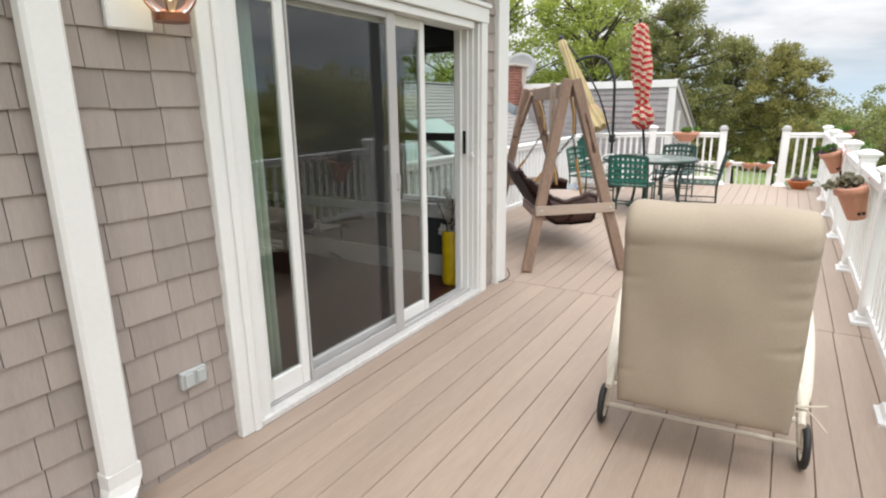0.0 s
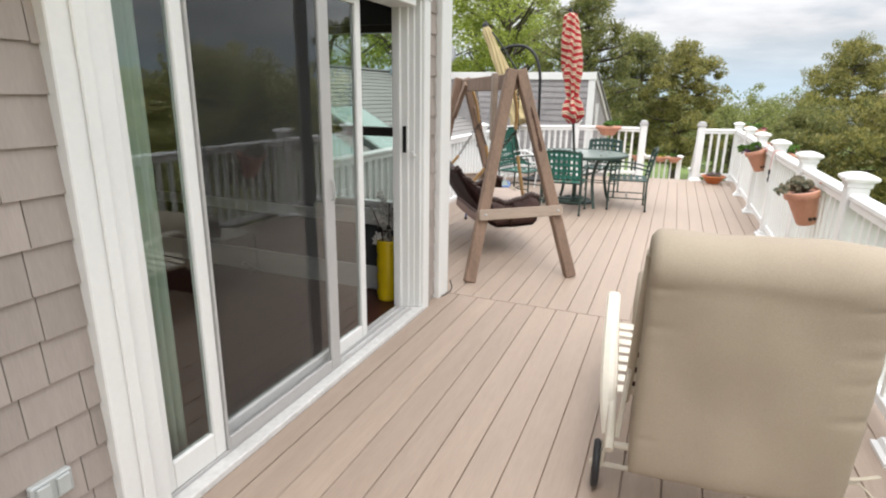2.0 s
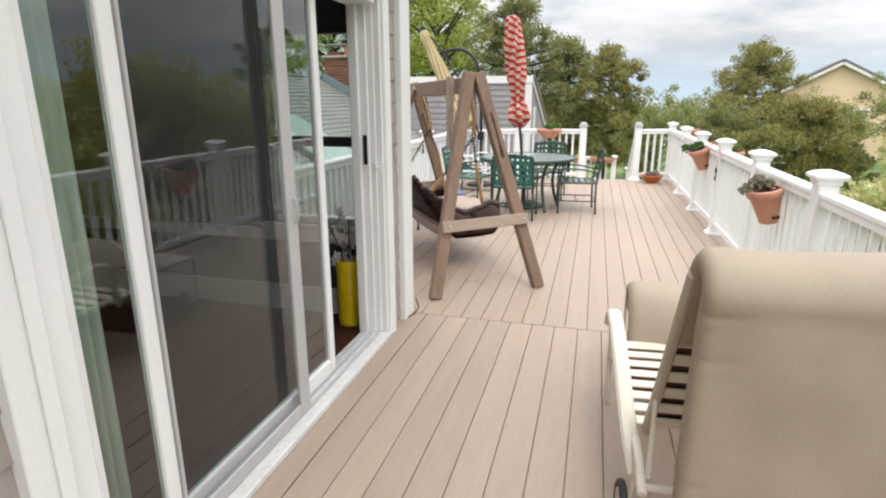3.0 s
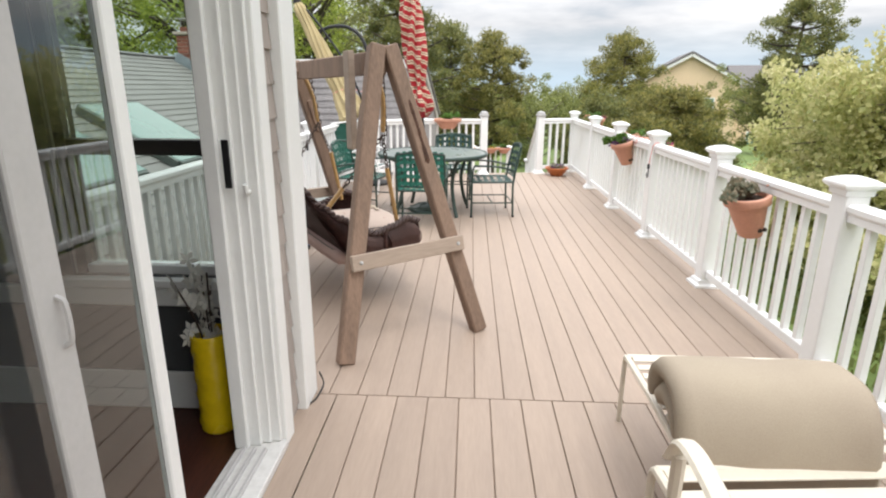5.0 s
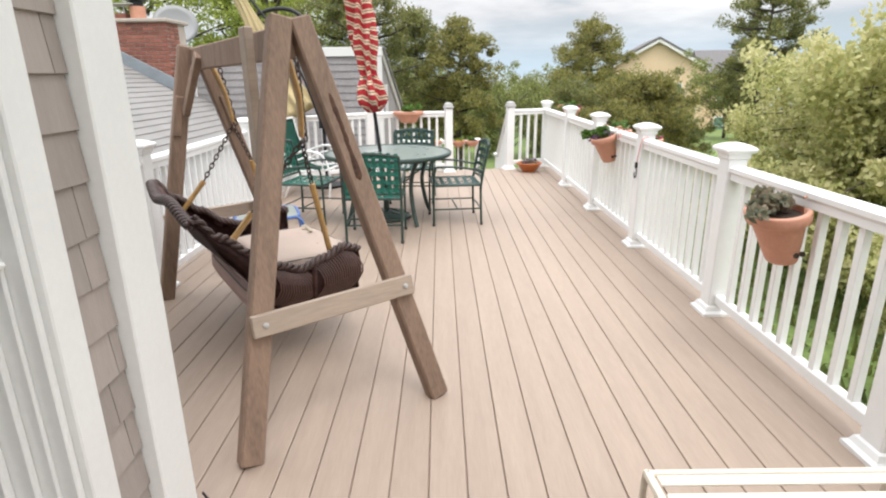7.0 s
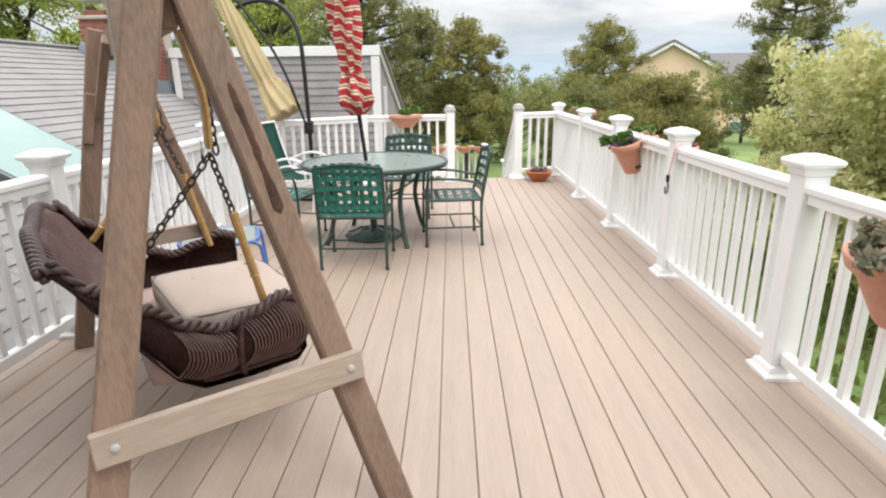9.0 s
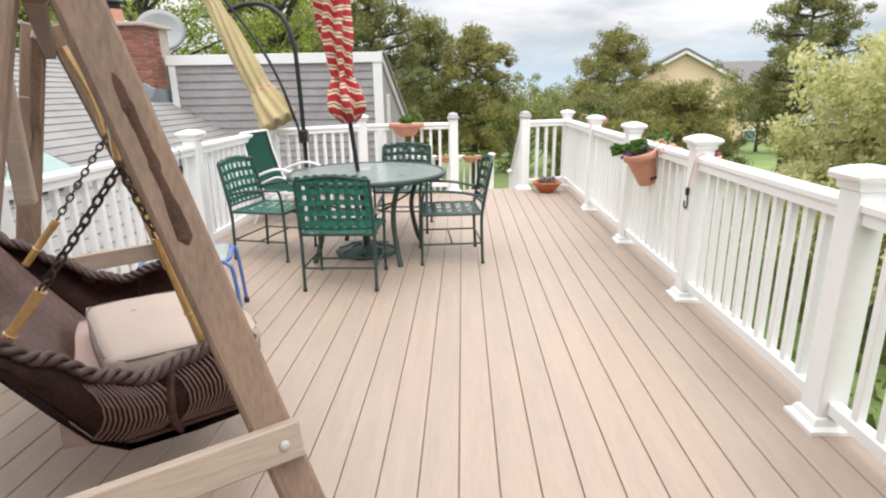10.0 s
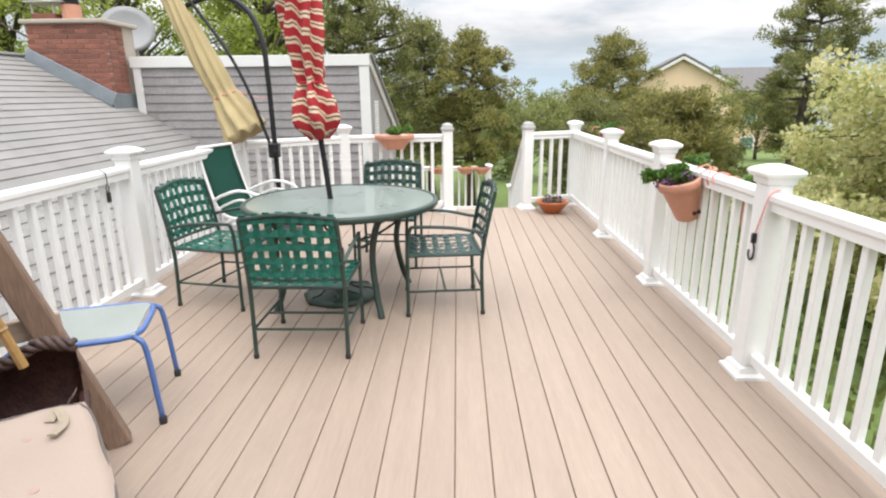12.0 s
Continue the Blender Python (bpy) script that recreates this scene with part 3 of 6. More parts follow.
# ---- railings ----
def rail_post(x, y, rot=0.0, top=1.015, solar=False, z=0.0):
    p = thing("railing_post", "white vinyl railing post with a solar lamp cap" if solar else "white vinyl railing post with a flared cap and base skirt", "railing post", pose(x, y, z, 0, 0, rot), "white railing posts")
    part("shaft", box(-0.058, 0.058, -0.058, 0.058, 0.0, top, 0.006), WHITE, p)
    sk = bmesh.new()
    prof = ((0.098, 0.0), (0.098, 0.018), (0.080, 0.030), (0.070, 0.055), (0.060, 0.060))
    rings = [[sk.verts.new((a * sx, a * sy, zz)) for sx, sy in ((-1, -1), (1, -1), (1, 1), (-1, 1))] for a, zz in prof]
    for A, B in zip(rings, rings[1:]):
        for k in range(4):
            sk.faces.new((A[k], A[(k + 1) % 4], B[(k + 1) % 4], B[k]))
    sk.faces.new(rings[-1])
    part("base_skirt", sk, WHITE, p)
    cp = bmesh.new()
    prof = ((0.060, top - 0.035), (0.066, top - 0.03), (0.068, top - 0.005), (0.088, top + 0.010), (0.092, top + 0.022), (0.088, top + 0.032), (0.060, top + 0.046), (0.030, top + 0.056), (0.0, top + 0.060))
    if solar:
        prof = ((0.060, top), (0.072, top + 0.004), (0.072, top + 0.03), (0.060, top + 0.036), (0.058, top + 0.055), (0.05, top + 0.075), (0.02, top + 0.088), (0.0, top + 0.09))
    rings = [[cp.verts.new((a * sx, a * sy, zz)) for sx, sy in ((-1, -1), (1, -1), (1, 1), (-1, 1))] for a, zz in prof[:-1]]
    for A, B in zip(rings, rings[1:]):
        for k in range(4):
            cp.faces.new((A[k], A[(k + 1) % 4], B[(k + 1) % 4], B[k]))
    tip = cp.verts.new((0, 0, prof[-1][1]))
    for k in range(4):
        cp.faces.new((rings[-1][k], rings[-1][(k + 1) % 4], tip))
    part("cap", cp, GREYMETAL if solar else WHITE, p, "silver solar lamp cap" if solar else "")
    return p


BAL = {}


def rail_section(a, b, z0=0.0, n=None, drop=0.0, top=0.945):
    """Top and bottom rail with square balusters between two posts; drop: how far b's end lies lower."""
    a, b = Vector((a[0], a[1], 0)), Vector((b[0], b[1], 0))
    d = b - a
    ln = d.length - 0.12
    ang = math.degrees(math.atan2(d.y, d.x))
    d.normalize()
    o = a + d * 0.06
    r = thing("railing_section", "white vinyl railing section with square balusters", "railing", pose(o.x, o.y, z0, 0, 0, ang), "white railing sections")
    sl = drop / ln
    sh = Matrix.Identity(4)
    sh[2][0] = -sl
    tp = bmesh.new()
    prof = ((-0.034, top - 0.085), (0.034, top - 0.085), (0.034, top - 0.05), (0.046, top - 0.035), (0.046, top - 0.012), (0.030, top), (-0.030, top), (-0.046, top - 0.012), (-0.046, top - 0.035), (-0.034, top - 0.05))
    A = [tp.verts.new((0.0, y, z)) for y, z in prof]
    B = [tp.verts.new((ln, y, z)) for y, z in prof]
    for k in range(len(prof)):
        tp.faces.new((A[k], A[(k + 1) % len(prof)], B[(k + 1) % len(prof)], B[k]))
    tp.faces.new(A[::-1]); tp.faces.new(B)
    part("top_rail", move(tp, sh), WHITE, r)
    part("bottom_rail", move(box(0, ln, -0.026, 0.026, 0.075, 0.135, 0.006), sh), WHITE, r)
    n = n or max(2, round(ln / 0.126) - 1)
    if "b" not in BAL:
        BAL["b"] = part("baluster", box(-0.0185, 0.0185, -0.0185, 0.0185, 0.12, top - 0.07, 0.003), WHITE, r)
    for k in range(n):
        x = ln * (k + 1) / (n + 1)
        if k == 0 and BAL["b"].parent == r and not BAL.get("used"):
            ob, BAL["used"] = BAL["b"], 1
        else:
            ob = new("baluster", BAL["b"].data)
            ob.parent = r
        ob.location = (x, 0, -sl * x)
    return r


RIGHT = [13.02, 11.30, 9.87, 8.435, 6.98, 5.54, 4.10, 2.66, 1.22, -0.22, -1.66]
for y in RIGHT:
    rail_post(RAIL_X, y)
for y0, y1 in zip(RIGHT, RIGHT[1:]):
    rail_section((RAIL_X, y1), (RAIL_X, y0))
LX = -2.36
LEFT = [(LX, END_Y + 0.1), (LX, 7.48), (LX, 9.62), (LX, 11.68)]
for p in LEFT[1:]:
    rail_post(*p)
for a, b in zip(LEFT, LEFT[1:]):
    rail_section(a, b)
END = [(LX, 11.68), (-1.40, 12.42), (-0.185, 12.56)]
rail_post(*END[1], rot=20)
rail_post(*END[2], rot=10, top=0.985, solar=True)
rail_post(0.80, 12.74, rot=10, top=0.985, solar=True)
rail_section(END[0], END[1]); rail_section(END[1], END[2])
rail_section((0.80, 12.74), (RAIL_X, 13.02))
# rear closing rail
rail_section((-1.1, -1.66), (RAIL_X, -1.66))

# stairs down from the gap in the end railing
stair = thing("stairs", "tan deck stairs going down through the gap in the railing", "stairs", kind="structure")
for k in range(5):
    part("tread", box(-0.17, 0.74, 12.90 + 0.27 * k, 13.18 + 0.27 * k, -0.18 * (k + 1) - 0.03, -0.18 * (k + 1), 0.004), DECK, stair)
    part("riser", box(-0.17, 0.74, 12.90 + 0.27 * k, 12.915 + 0.27 * k, -0.18 * (k + 1) + 0.001, -0.18 * k - 0.034, 0.0), TRIM, stair)
bm = box(-1.3, 2.3, 14.26, 17.0, -0.98, -0.92)
landing = tagged(part("floor_landing", bm, DECK), "tan lower landing of the deck", "deck", kind="structure")
rail_post(0.79, 14.35, top=0.93, z=-0.92)
rail_section((0.80, 12.80), (0.79, 14.35), drop=0.84)
rail_post(-0.35, 16.9, top=0.93, z=-0.92); rail_post(0.55, 16.9, top=0.93, z=-0.92)
rail_section((-0.35, 16.9), (0.55, 16.9), z0=-0.92)
rail_post(-1.25, 16.9, top=0.93, z=-0.92)
rail_section((-1.25, 16.9), (-0.35, 16.9), z0=-0.92)

# ---- neighbouring roof, chimney and dormer ----
RS, RX0, RZ0 = 0.572, -2.47, -0.20
RIDGE_X = -6.30


def roof_z(x):
    return RZ0 + RS * (RX0 - x)


bm = bmesh.new()
y0, y1 = END_Y + 0.045, 16.0
vs = [bm.verts.new(c) for c in ((RX0, y0, RZ0 - 0.03), (RX0, y1, RZ0 - 0.03), (RIDGE_X, y1, roof_z(RIDGE_X) - 0.03), (RIDGE_X, y0, roof_z(RIDGE_X) - 0.03), (RX0, y0, -2.8), (RX0, y1, -2.8), (-9.5, y1, -0.4), (-9.5, y0, -0.4), (-9.5, y0, -2.8), (-9.5, y1, -2.8))]
for f in ((0, 1, 2, 3), (3, 2, 6, 7), (0, 4, 5, 1), (7, 6, 9, 8), (1, 5, 9, 6, 2), (0, 3, 7, 8, 4)):
    bm.faces.new([vs[k] for k in f])
side_roof = tagged(part("roof_side", bm, ASPHALT), "low grey asphalt shingle roof beside the deck", "roof", kind="structure")
rng = np.random.default_rng(5)
cx, sx = 1 / math.hypot(1, RS), RS / math.hypot(1, RS)
Q = []
EXPO = 0.142
rows_n = int((RX0 - RIDGE_X) / cx / EXPO)
for r in range(rows_n):
    y = y0 - rng.random() * 0.3
    while y < y1:
        w = 0.30 + rng.random() * 0.03
        s0, s1 = r * EXPO, (r + 1) * EXPO + 0.01
        lift = 0.012 + 0.004 * rng.random()
        def pt(s, yy, h):
            return (RX0 - s * cx + h * sx, yy, RZ0 + s * sx + h * cx - 0.02)
        ya, yb = y, min(y + w - 0.004, y1)
        Q += [pt(s0, ya, lift), pt(s0, yb, lift), pt(s1, yb, 0.002), pt(s1, ya, 0.002)]
        Q += [pt(s0, ya, 0.0), pt(s0, yb, 0.0), pt(s0, yb, lift), pt(s0, ya, lift)]
        y += w
ASPH2 = mat("asphalt_tab", (0.262, 0.252, 0.242), 0.9, var=0.14, scale=1.2, fine=150, bump=0.3)
tabs = tagged(quads("shingles", Q, ASPH2, side_roof), kind="stuff")
part("ridge_cap", sweep([(RIDGE_X, y0, roof_z(RIDGE_X) + 0.0), (RIDGE_X, y1, roof_z(RIDGE_X) + 0.0)], 0.05, 8, flat=0.6), ASPHALT, side_roof)

# skylights on that roof
def skylight(x0, x1, ya, yb):
    s = thing("skylight", "green-tinted skylight in a low metal frame on the roof", "skylight", None, "skylights")
    def P(x, y, h):
        return Vector((x + h * sx, y, roof_z(x) + h * cx))
    for A, B in (((x0, ya), (x1, ya)), ((x1, ya), (x1, yb)), ((x1, yb), (x0, yb)), ((x0, yb), (x0, ya))):
        part("frame", beam(P(*A, 0.05), P(*B, 0.05), 0.08, 0.10, 0.006, up=(sx, 0, cx)), SKYFRAME, s)
    g = bmesh.new()
    c = [P(x0, ya, 0.105), P(x1, ya, 0.105), P(x1, yb, 0.105), P(x0, yb, 0.105)]
    d = [P(x0, ya, 0.085), P(x1, ya, 0.085), P(x1, yb, 0.085), P(x0, yb, 0.085)]
    tv, bv = [g.verts.new(q) for q in c], [g.verts.new(q) for q in d]
    g.faces.new(tv); g.faces.new(bv[::-1])
    for k in range(4):
        g.faces.new((tv[k], bv[k], bv[(k + 1) % 4], tv[(k + 1) % 4]))
    part("pane", g, SKYGLASS, s)
    return s


skylight(-3.78, -4.85, 9.05, 10.17)
skylight(-3.78, -4.85, 7.2, 8.35)

# dormer wall behind the deck, shingled, with white trim
DY = 14.5
DX0, DX1, DTOP = -4.95, -1.41, 1.955
wall("wall_dormer", [(DX0, DX1, DY, DY + 0.2, -2.8, DTOP)], CEDAR2, "grey shingled dormer wall behind the deck")
Q = []
for r in range(34):
    z0 = DTOP - 0.26 - r * 0.128
    if z0 < -1.6:
        break
    x = DX0 + 0.02 - rng.random() * 0.1
    while x < DX1 - 0.02:
        w = 0.09 + rng.random() * 0.13
        a, b = max(x, DX0 + 0.02), min(x + w - 0.004, DX1 - 0.02)
        l = 0.016 + 0.006 * rng.random()
        if b > a:
            dz = rng.random() * 0.004
            Q += [(a, DY - l, z0 + dz), (b, DY - l, z0 + dz), (b, DY - 0.002, z0 + 0.132), (a, DY - 0.002, z0 + 0.132)]
            Q += [(a, DY, z0 + dz), (b, DY, z0 + dz), (b, DY - l, z0 + dz), (a, DY - l, z0 + dz)]
        x += w
CEDFAR = mat("far_cedar_shingle", (0.30, 0.285, 0.285), 0.85, var=0.16, scale=3.0, fine=30, bump=0.2)
dormer = bpy.data.objects["wall_dormer"]
tagged(quads("shingles", Q, CEDFAR, dormer), kind="stuff")
part("fascia", box(DX0 - 0.03, DX1 + 0.04, DY - 0.05, DY + 0.2, DTOP - 0.13, DTOP + 0.03, 0.005), TRIM, dormer)
part("corner_board", box(DX0, DX0 + 0.11, DY - 0.035, DY - 0.001, -1.0, DTOP - 0.132, 0.004), TRIM, dormer)
part("corner_board", box(DX1 - 0.12, DX1 + 0.03, DY - 0.035, DY - 0.001, -1.0, DTOP - 0.132, 0.004), TRIM, dormer)
# its gable cheek, turned away, with a louvre and a raked board
EX, EY = -1.24, 16.5
bm = bmesh.new()
A = [(DX1, DY + 0.05), (EX, EY)]
lo = [bm.verts.new((*p, -2.8)) for p in A]
hi = [bm.verts.new((DX1, DY + 0.05, DTOP - 0.02)), bm.verts.new((EX, EY, 0.78))]
lo2 = [bm.verts.new((p[0] - 0.5, p[1] + 0.1, -2.8)) for p in A]
hi2 = [bm.verts.new((DX1 - 0.5, DY + 0.15, DTOP - 0.02)), bm.verts.new((EX - 0.5, EY + 0.1, 0.78))]
for f in ((lo[0], lo[1], hi[1], hi[0]), (hi[0], hi[1], hi2[1], hi2[0]), (lo[1], lo2[1], hi2[1], hi[1]), (lo2[0], hi2[0], hi2[1], lo2[1])):
    bm.faces.new(f)
cheek = tagged(part("wall_cheek", bm, CEDAR2), "grey shingled end wall of the dormer with a raked white board", "wall", kind="structure")
part("rake_board", beam((DX1 + 0.02, DY + 0.04, DTOP - 0.03), (EX + 0.03, EY, 0.76), 0.03, 0.11, 0.003), TRIM, cheek)
part("roof_edge", beam((DX1 + 0.03, DY + 0.03, DTOP + 0.04), (EX + 0.05, EY, 0.84), 0.10, 0.03, 0.003), ASPHALT, cheek)
dn = Vector((EX - DX1, EY - DY, 0)).normalized()
nn = Vector((dn.y, -dn.x, 0))
for k in range(12):
    c = Vector((DX1, DY + 0.05, 0)) + dn * 0.42 + nn * 0.012
    z = 0.80 + 0.045 * k
    part("louvre_slat", beam(c - dn * 0.13 + Vector((0, 0, z)), c + dn * 0.13 + Vector((0, 0, z)), 0.018, 0.036, 0.002), TRIM, cheek)

# chimney
CHX0, CHX1, CHY0, CHY1, CHZ0, CHZ1 = -6.13, -5.03, 14.0, 14.48, 0.9, 2.40
chim = thing("chimney", "red brick chimney with a stone cap and clay flue", "chimney", kind="")
part("core", box(CHX0 + 0.012, CHX1 - 0.012, CHY0 + 0.012, CHY1 + 0.3, CHZ0, CHZ1), MORTAR, chim)
part("cap", box(CHX0 - 0.05, CHX1 + 0.05, CHY0 - 0.05, CHY1 + 0.35, CHZ1 + 0.002, CHZ1 + 0.06, 0.012), MORTAR, chim, "pale concrete cap")
part("flue", lathe([(0.13, 0), (0.13, 0.22), (0.11, 0.22), (0.11, 0.0)], 16, (-5.62, 14.3, CHZ1 + 0.062)), TERRA, chim)
part("flue_cowl", lathe([(0.11, 0.22), (0.11, 0.30), (0.17, 0.31), (0.17, 0.34), (0.05, 0.40), (0, 0.40)], 16, (-5.62, 14.3, CHZ1 + 0.062)), BLACK, chim)
part("flue", box(-6.12, -5.77, 14.15, 14.45, CHZ1 + 0.062, CHZ1 + 0.16, 0.01), BRICK, chim)
part("rain_cap", box(-6.17, -5.62, 14.1, 14.5, CHZ1 + 0.30, CHZ1 + 0.32, 0.004), GREYMETAL, chim)
for q in ((-6.10, 14.17), (-5.79, 14.17)):
    part("cap_leg", box(q[0] - 0.01, q[0] + 0.01, q[1] - 0.01, q[1] + 0.01, CHZ1 + 0.16, CHZ1 + 0.30), GREYMETAL, chim)
part("flashing", beam((CHX0 - 0.05, CHY0 - 0.02, roof_z(CHX0) + 0.10), (CHX1 + 0.03, CHY0 - 0.02, roof_z(CHX1) + 0.10), 0.02, 0.20, 0.003), LEAD, chim)
part("flashing", box(CHX1 + 0.004, CHX1 + 0.02, CHY0 - 0.03, CHY1 + 0.2, roof_z(CHX1) - 0.05, roof_z(CHX1) + 0.19, 0.003), LEAD, chim)

# satellite dish behind the chimney
dish = thing("satellite_dish", "grey oval satellite dish behind the chimney", "satellite dish", pose(-5.56, 15.6, 2.47))
db = lathe([(0.0, 0.0), (0.2, 0.015), (0.38, 0.055), (0.48, 0.09), (0.49, 0.10), (0.38, 0.066), (0.2, 0.026), (0.0, 0.011)], 28)
move(db, pose(0, 0, 0, 78, 0, 25) @ Matrix.Diagonal((0.85, 0.76, 1, 1)))
part("reflector", db, DISH, dish, smooth=True)
part("mast", sweep([(0, 0.06, 0), (0, 0.2, -0.4), (0, 0.2, -2.2)], 0.025, 8), GREYMETAL, dish)

# ---- trees and shrubs ----
TREE_RNG = np.random.default_rng(3)


def leaf_cloud(centres, radii, n, size, flat=1.0, long=1.0, rng=TREE_RNG, up=0.0):
    """n leaf quads round each centre, in an ellipsoid of that radius."""
    out = []
    for c, r in zip(centres, radii):
        d = rng.normal(size=(n, 3))
        d /= np.linalg.norm(d, axis=1)[:, None] + 1e-9
        p = np.array(c) + d * (r * rng.random((n, 1)) ** 0.45) * np.array([1, 1, flat])
        a = rng.normal(size=(n, 3)) + d * 0.8 + np.array([0, 0, up])
        a /= np.linalg.norm(a, axis=1)[:, None]
        b = np.cross(a, rng.normal(size=(n, 3)))
        b /= np.linalg.norm(b, axis=1)[:, None] + 1e-9
        s = size * rng.uniform(0.6, 1.3, (n, 1))
        a, b = a * s * long, b * s / long
        q = np.stack([p - a * 0.5, p + b * 0.5, p + a * 0.5, p - b * 0.5], 1)
        out.append(q.reshape(-1, 3))
    return np.concatenate(out)


def tree(name, x, y, height, width, kind, label, seed, z=GROUND_Z, bare=0.25, dens=1.0):
    """A tapered trunk with limbs, and a crown of leaf clumps with gaps."""
    rng = np.random.default_rng(seed)
    t = thing(name, label, "tree" if "shrub" not in name else "shrub", pose(x, y, z), "trees")
    r0 = 0.028 * height
    lean = rng.normal(0, 0.04, 2)
    tr = [(lean[0] * height * s * s + 0.06 * math.sin(5 * s + seed), lean[1] * height * s * s + 0.05 * math.cos(4 * s + seed), height * 0.95 * s) for s in np.linspace(0, 1, 9)]
    part("trunk", sweep(tr, [r0 * (1 - 0.9 * s) for s in np.linspace(0, 1, 9)], 8), BARK, t, smooth=True)
    cent, rad = [], []
    lim = bmesh.new()
    if kind == "pine":
        nl = int(44 * dens)
        for i in range(nl):
            s = bare + (1 - bare) * (i + rng.random()) / nl
            ang = i * 2.4 + rng.normal(0, 0.3)
            shape = math.sin(math.pi * min(1, 0.18 + 0.80 * (s - bare) / (1 - bare))) ** 0.7
            ln = width / 2 * shape * rng.uniform(0.6, 1.12)
            zb = height * s
            base = Vector((lean[0] * height * s * s, lean[1] * height * s * s, zb * 0.97))
            tip = base + Vector((math.cos(ang) * ln, math.sin(ang) * ln, ln * rng.uniform(0.05, 0.35)))
            midp = (base + tip) / 2 + Vector((0, 0, -0.06 * ln))
            sweep([base, midp, tip], [r0 * 0.28, r0 * 0.2, r0 * 0.06], 5, lim)
            for k in range(3 + int(ln * 1.6)):
                f = rng.uniform(0.35, 1.05)
                c = base.lerp(tip, f) + Vector(rng.normal(0, 0.26 * width / 4, 3) * np.array([1, 1, 0.55]))
                cent.append(c); rad.append(width * rng.uniform(0.05, 0.12))
        Q = leaf_cloud(cent, rad, int(130 * dens), 0.036 * width ** 0.5 * 1.15, 0.75, 1.9, rng, 0.6)
        mt = L_PINE if "dark" not in label else L_PINE2
    else:
        nl = int(34 * dens)
        for i in range(nl):
            s = bare + (0.92 - bare) * (i + rng.random()) / nl
            ang = i * 2.4 + rng.normal(0, 0.4)
            shape = math.sin(math.pi * min(1, 0.25 + 0.68 * (s - bare) / (1 - bare))) ** 0.6
            ln = width / 2 * shape * rng.uniform(0.55, 1.1)
            base = Vector((lean[0] * height * s * s, lean[1] * height * s * s, height * s * 0.85))
            tip = base + Vector((math.cos(ang) * ln, math.sin(ang) * ln, ln * (rng.uniform(0.0, 0.2) if kind == "pale" else rng.uniform(0.25, 0.9))))
            midp = (base + tip) / 2 + Vector((0, 0, 0.10 * ln))
            sweep([base, midp, tip], [r0 * 0.30, r0 * 0.2, r0 * 0.05], 5, lim)
            for k in range(4):
                f = rng.uniform(0.4, 1.1)
                c = base.lerp(tip, f) + Vector(rng.normal(0, width * 0.055, 3))
                cent.append(c); rad.append(width * rng.uniform(0.05, 0.10))
                sweep([base.lerp(tip, max(0, f - 0.2)), c], [r0 * 0.1, r0 * 0.02], 4, lim)
        Q = leaf_cloud(cent, rad, int({"spring": 135, "pale": 210}.get(kind, 150) * dens), 0.050 * width ** 0.5 * {"spring": 0.85, "pale": 0.68}.get(kind, 0.9), 0.85, 1.25, rng)
        mt = {"spring": L_SPRING, "pale": L_PALE, "scrub": L_SCRUB}[kind]
    part("limb", lim, BARK, t, smooth=True)
    crown = quads("crown", Q, mt, t)
    tagged(crown, kind="stuff")
    if kind == "pale":
        # pale flecks and highlights, put as cream leaves on the clumps' outer, upper side
        mid = Vector((0, 0, height * 0.45))
        outer = [c + (c - mid).normalized() * r * 0.75 + Vector((0, 0, r * 0.35)) for c, r in zip(cent, rad) if (c - mid).length > width * 0.26]
        tagged(quads("blossom", leaf_cloud(outer, [width * 0.05] * len(outer), 90, 0.036 * width ** 0.5, 0.7, 1.2, rng, 0.5), L_FLECK, t), kind="stuff")
    return t


tree("pine_tree", 0.45, 27.0, 6.4, 3.8, "pine", "bushy olive-green pine tree beyond the deck stairs", 21, bare=0.22)
tree("pine_tree", -3.0, 26.0, 8.4, 5.0, "pine", "tall dark pine tree behind the dormer", 22, bare=0.2)
tree("pine_tree", -1.2, 30.0, 7.0, 4.0, "pine", "tall dark pine tree behind the dormer", 28, bare=0.2)
tree("pine_tree", 9.5, 42.0, 7.8, 5.8, "pine", "broad olive-green pine tree near the sea view", 23, z=-3.0, bare=0.25)
tree("pine_tree", 11.8, 26.0, 7.7, 3.8, "pine", "tall dark pine tree behind the pale shrub", 24, bare=0.3)
tree("pine_tree", 7.3, 25.5, 4.2, 4.4, "pine", "low olive-green pine below the beige house", 25, bare=0.12)
tree("pine_tree", 9.2, 28.0, 3.6, 3.8, "pine", "low dark pine below the beige house", 26, bare=0.12)
tree("pine_tree", 4.9, 27.5, 3.7, 4.0, "pine", "low dark pine below the beige house", 27, bare=0.1)
tree("flowering_shrub", 9.3, 14.6, 5.2, 7.2, "pale", "large shrub with pale yellow-green spring leaves", 31, bare=0.16, dens=2.0)
tree("flowering_shrub", 11.6, 17.0, 4.9, 5.0, "pale", "tall shrub with pale yellow-green spring leaves", 32, bare=0.10, dens=1.3)
tree("flowering_shrub", 7.2, 8.2, 4.8, 5.0, "pale", "large shrub with pale yellow-green spring leaves", 33, bare=0.08, dens=1.2)
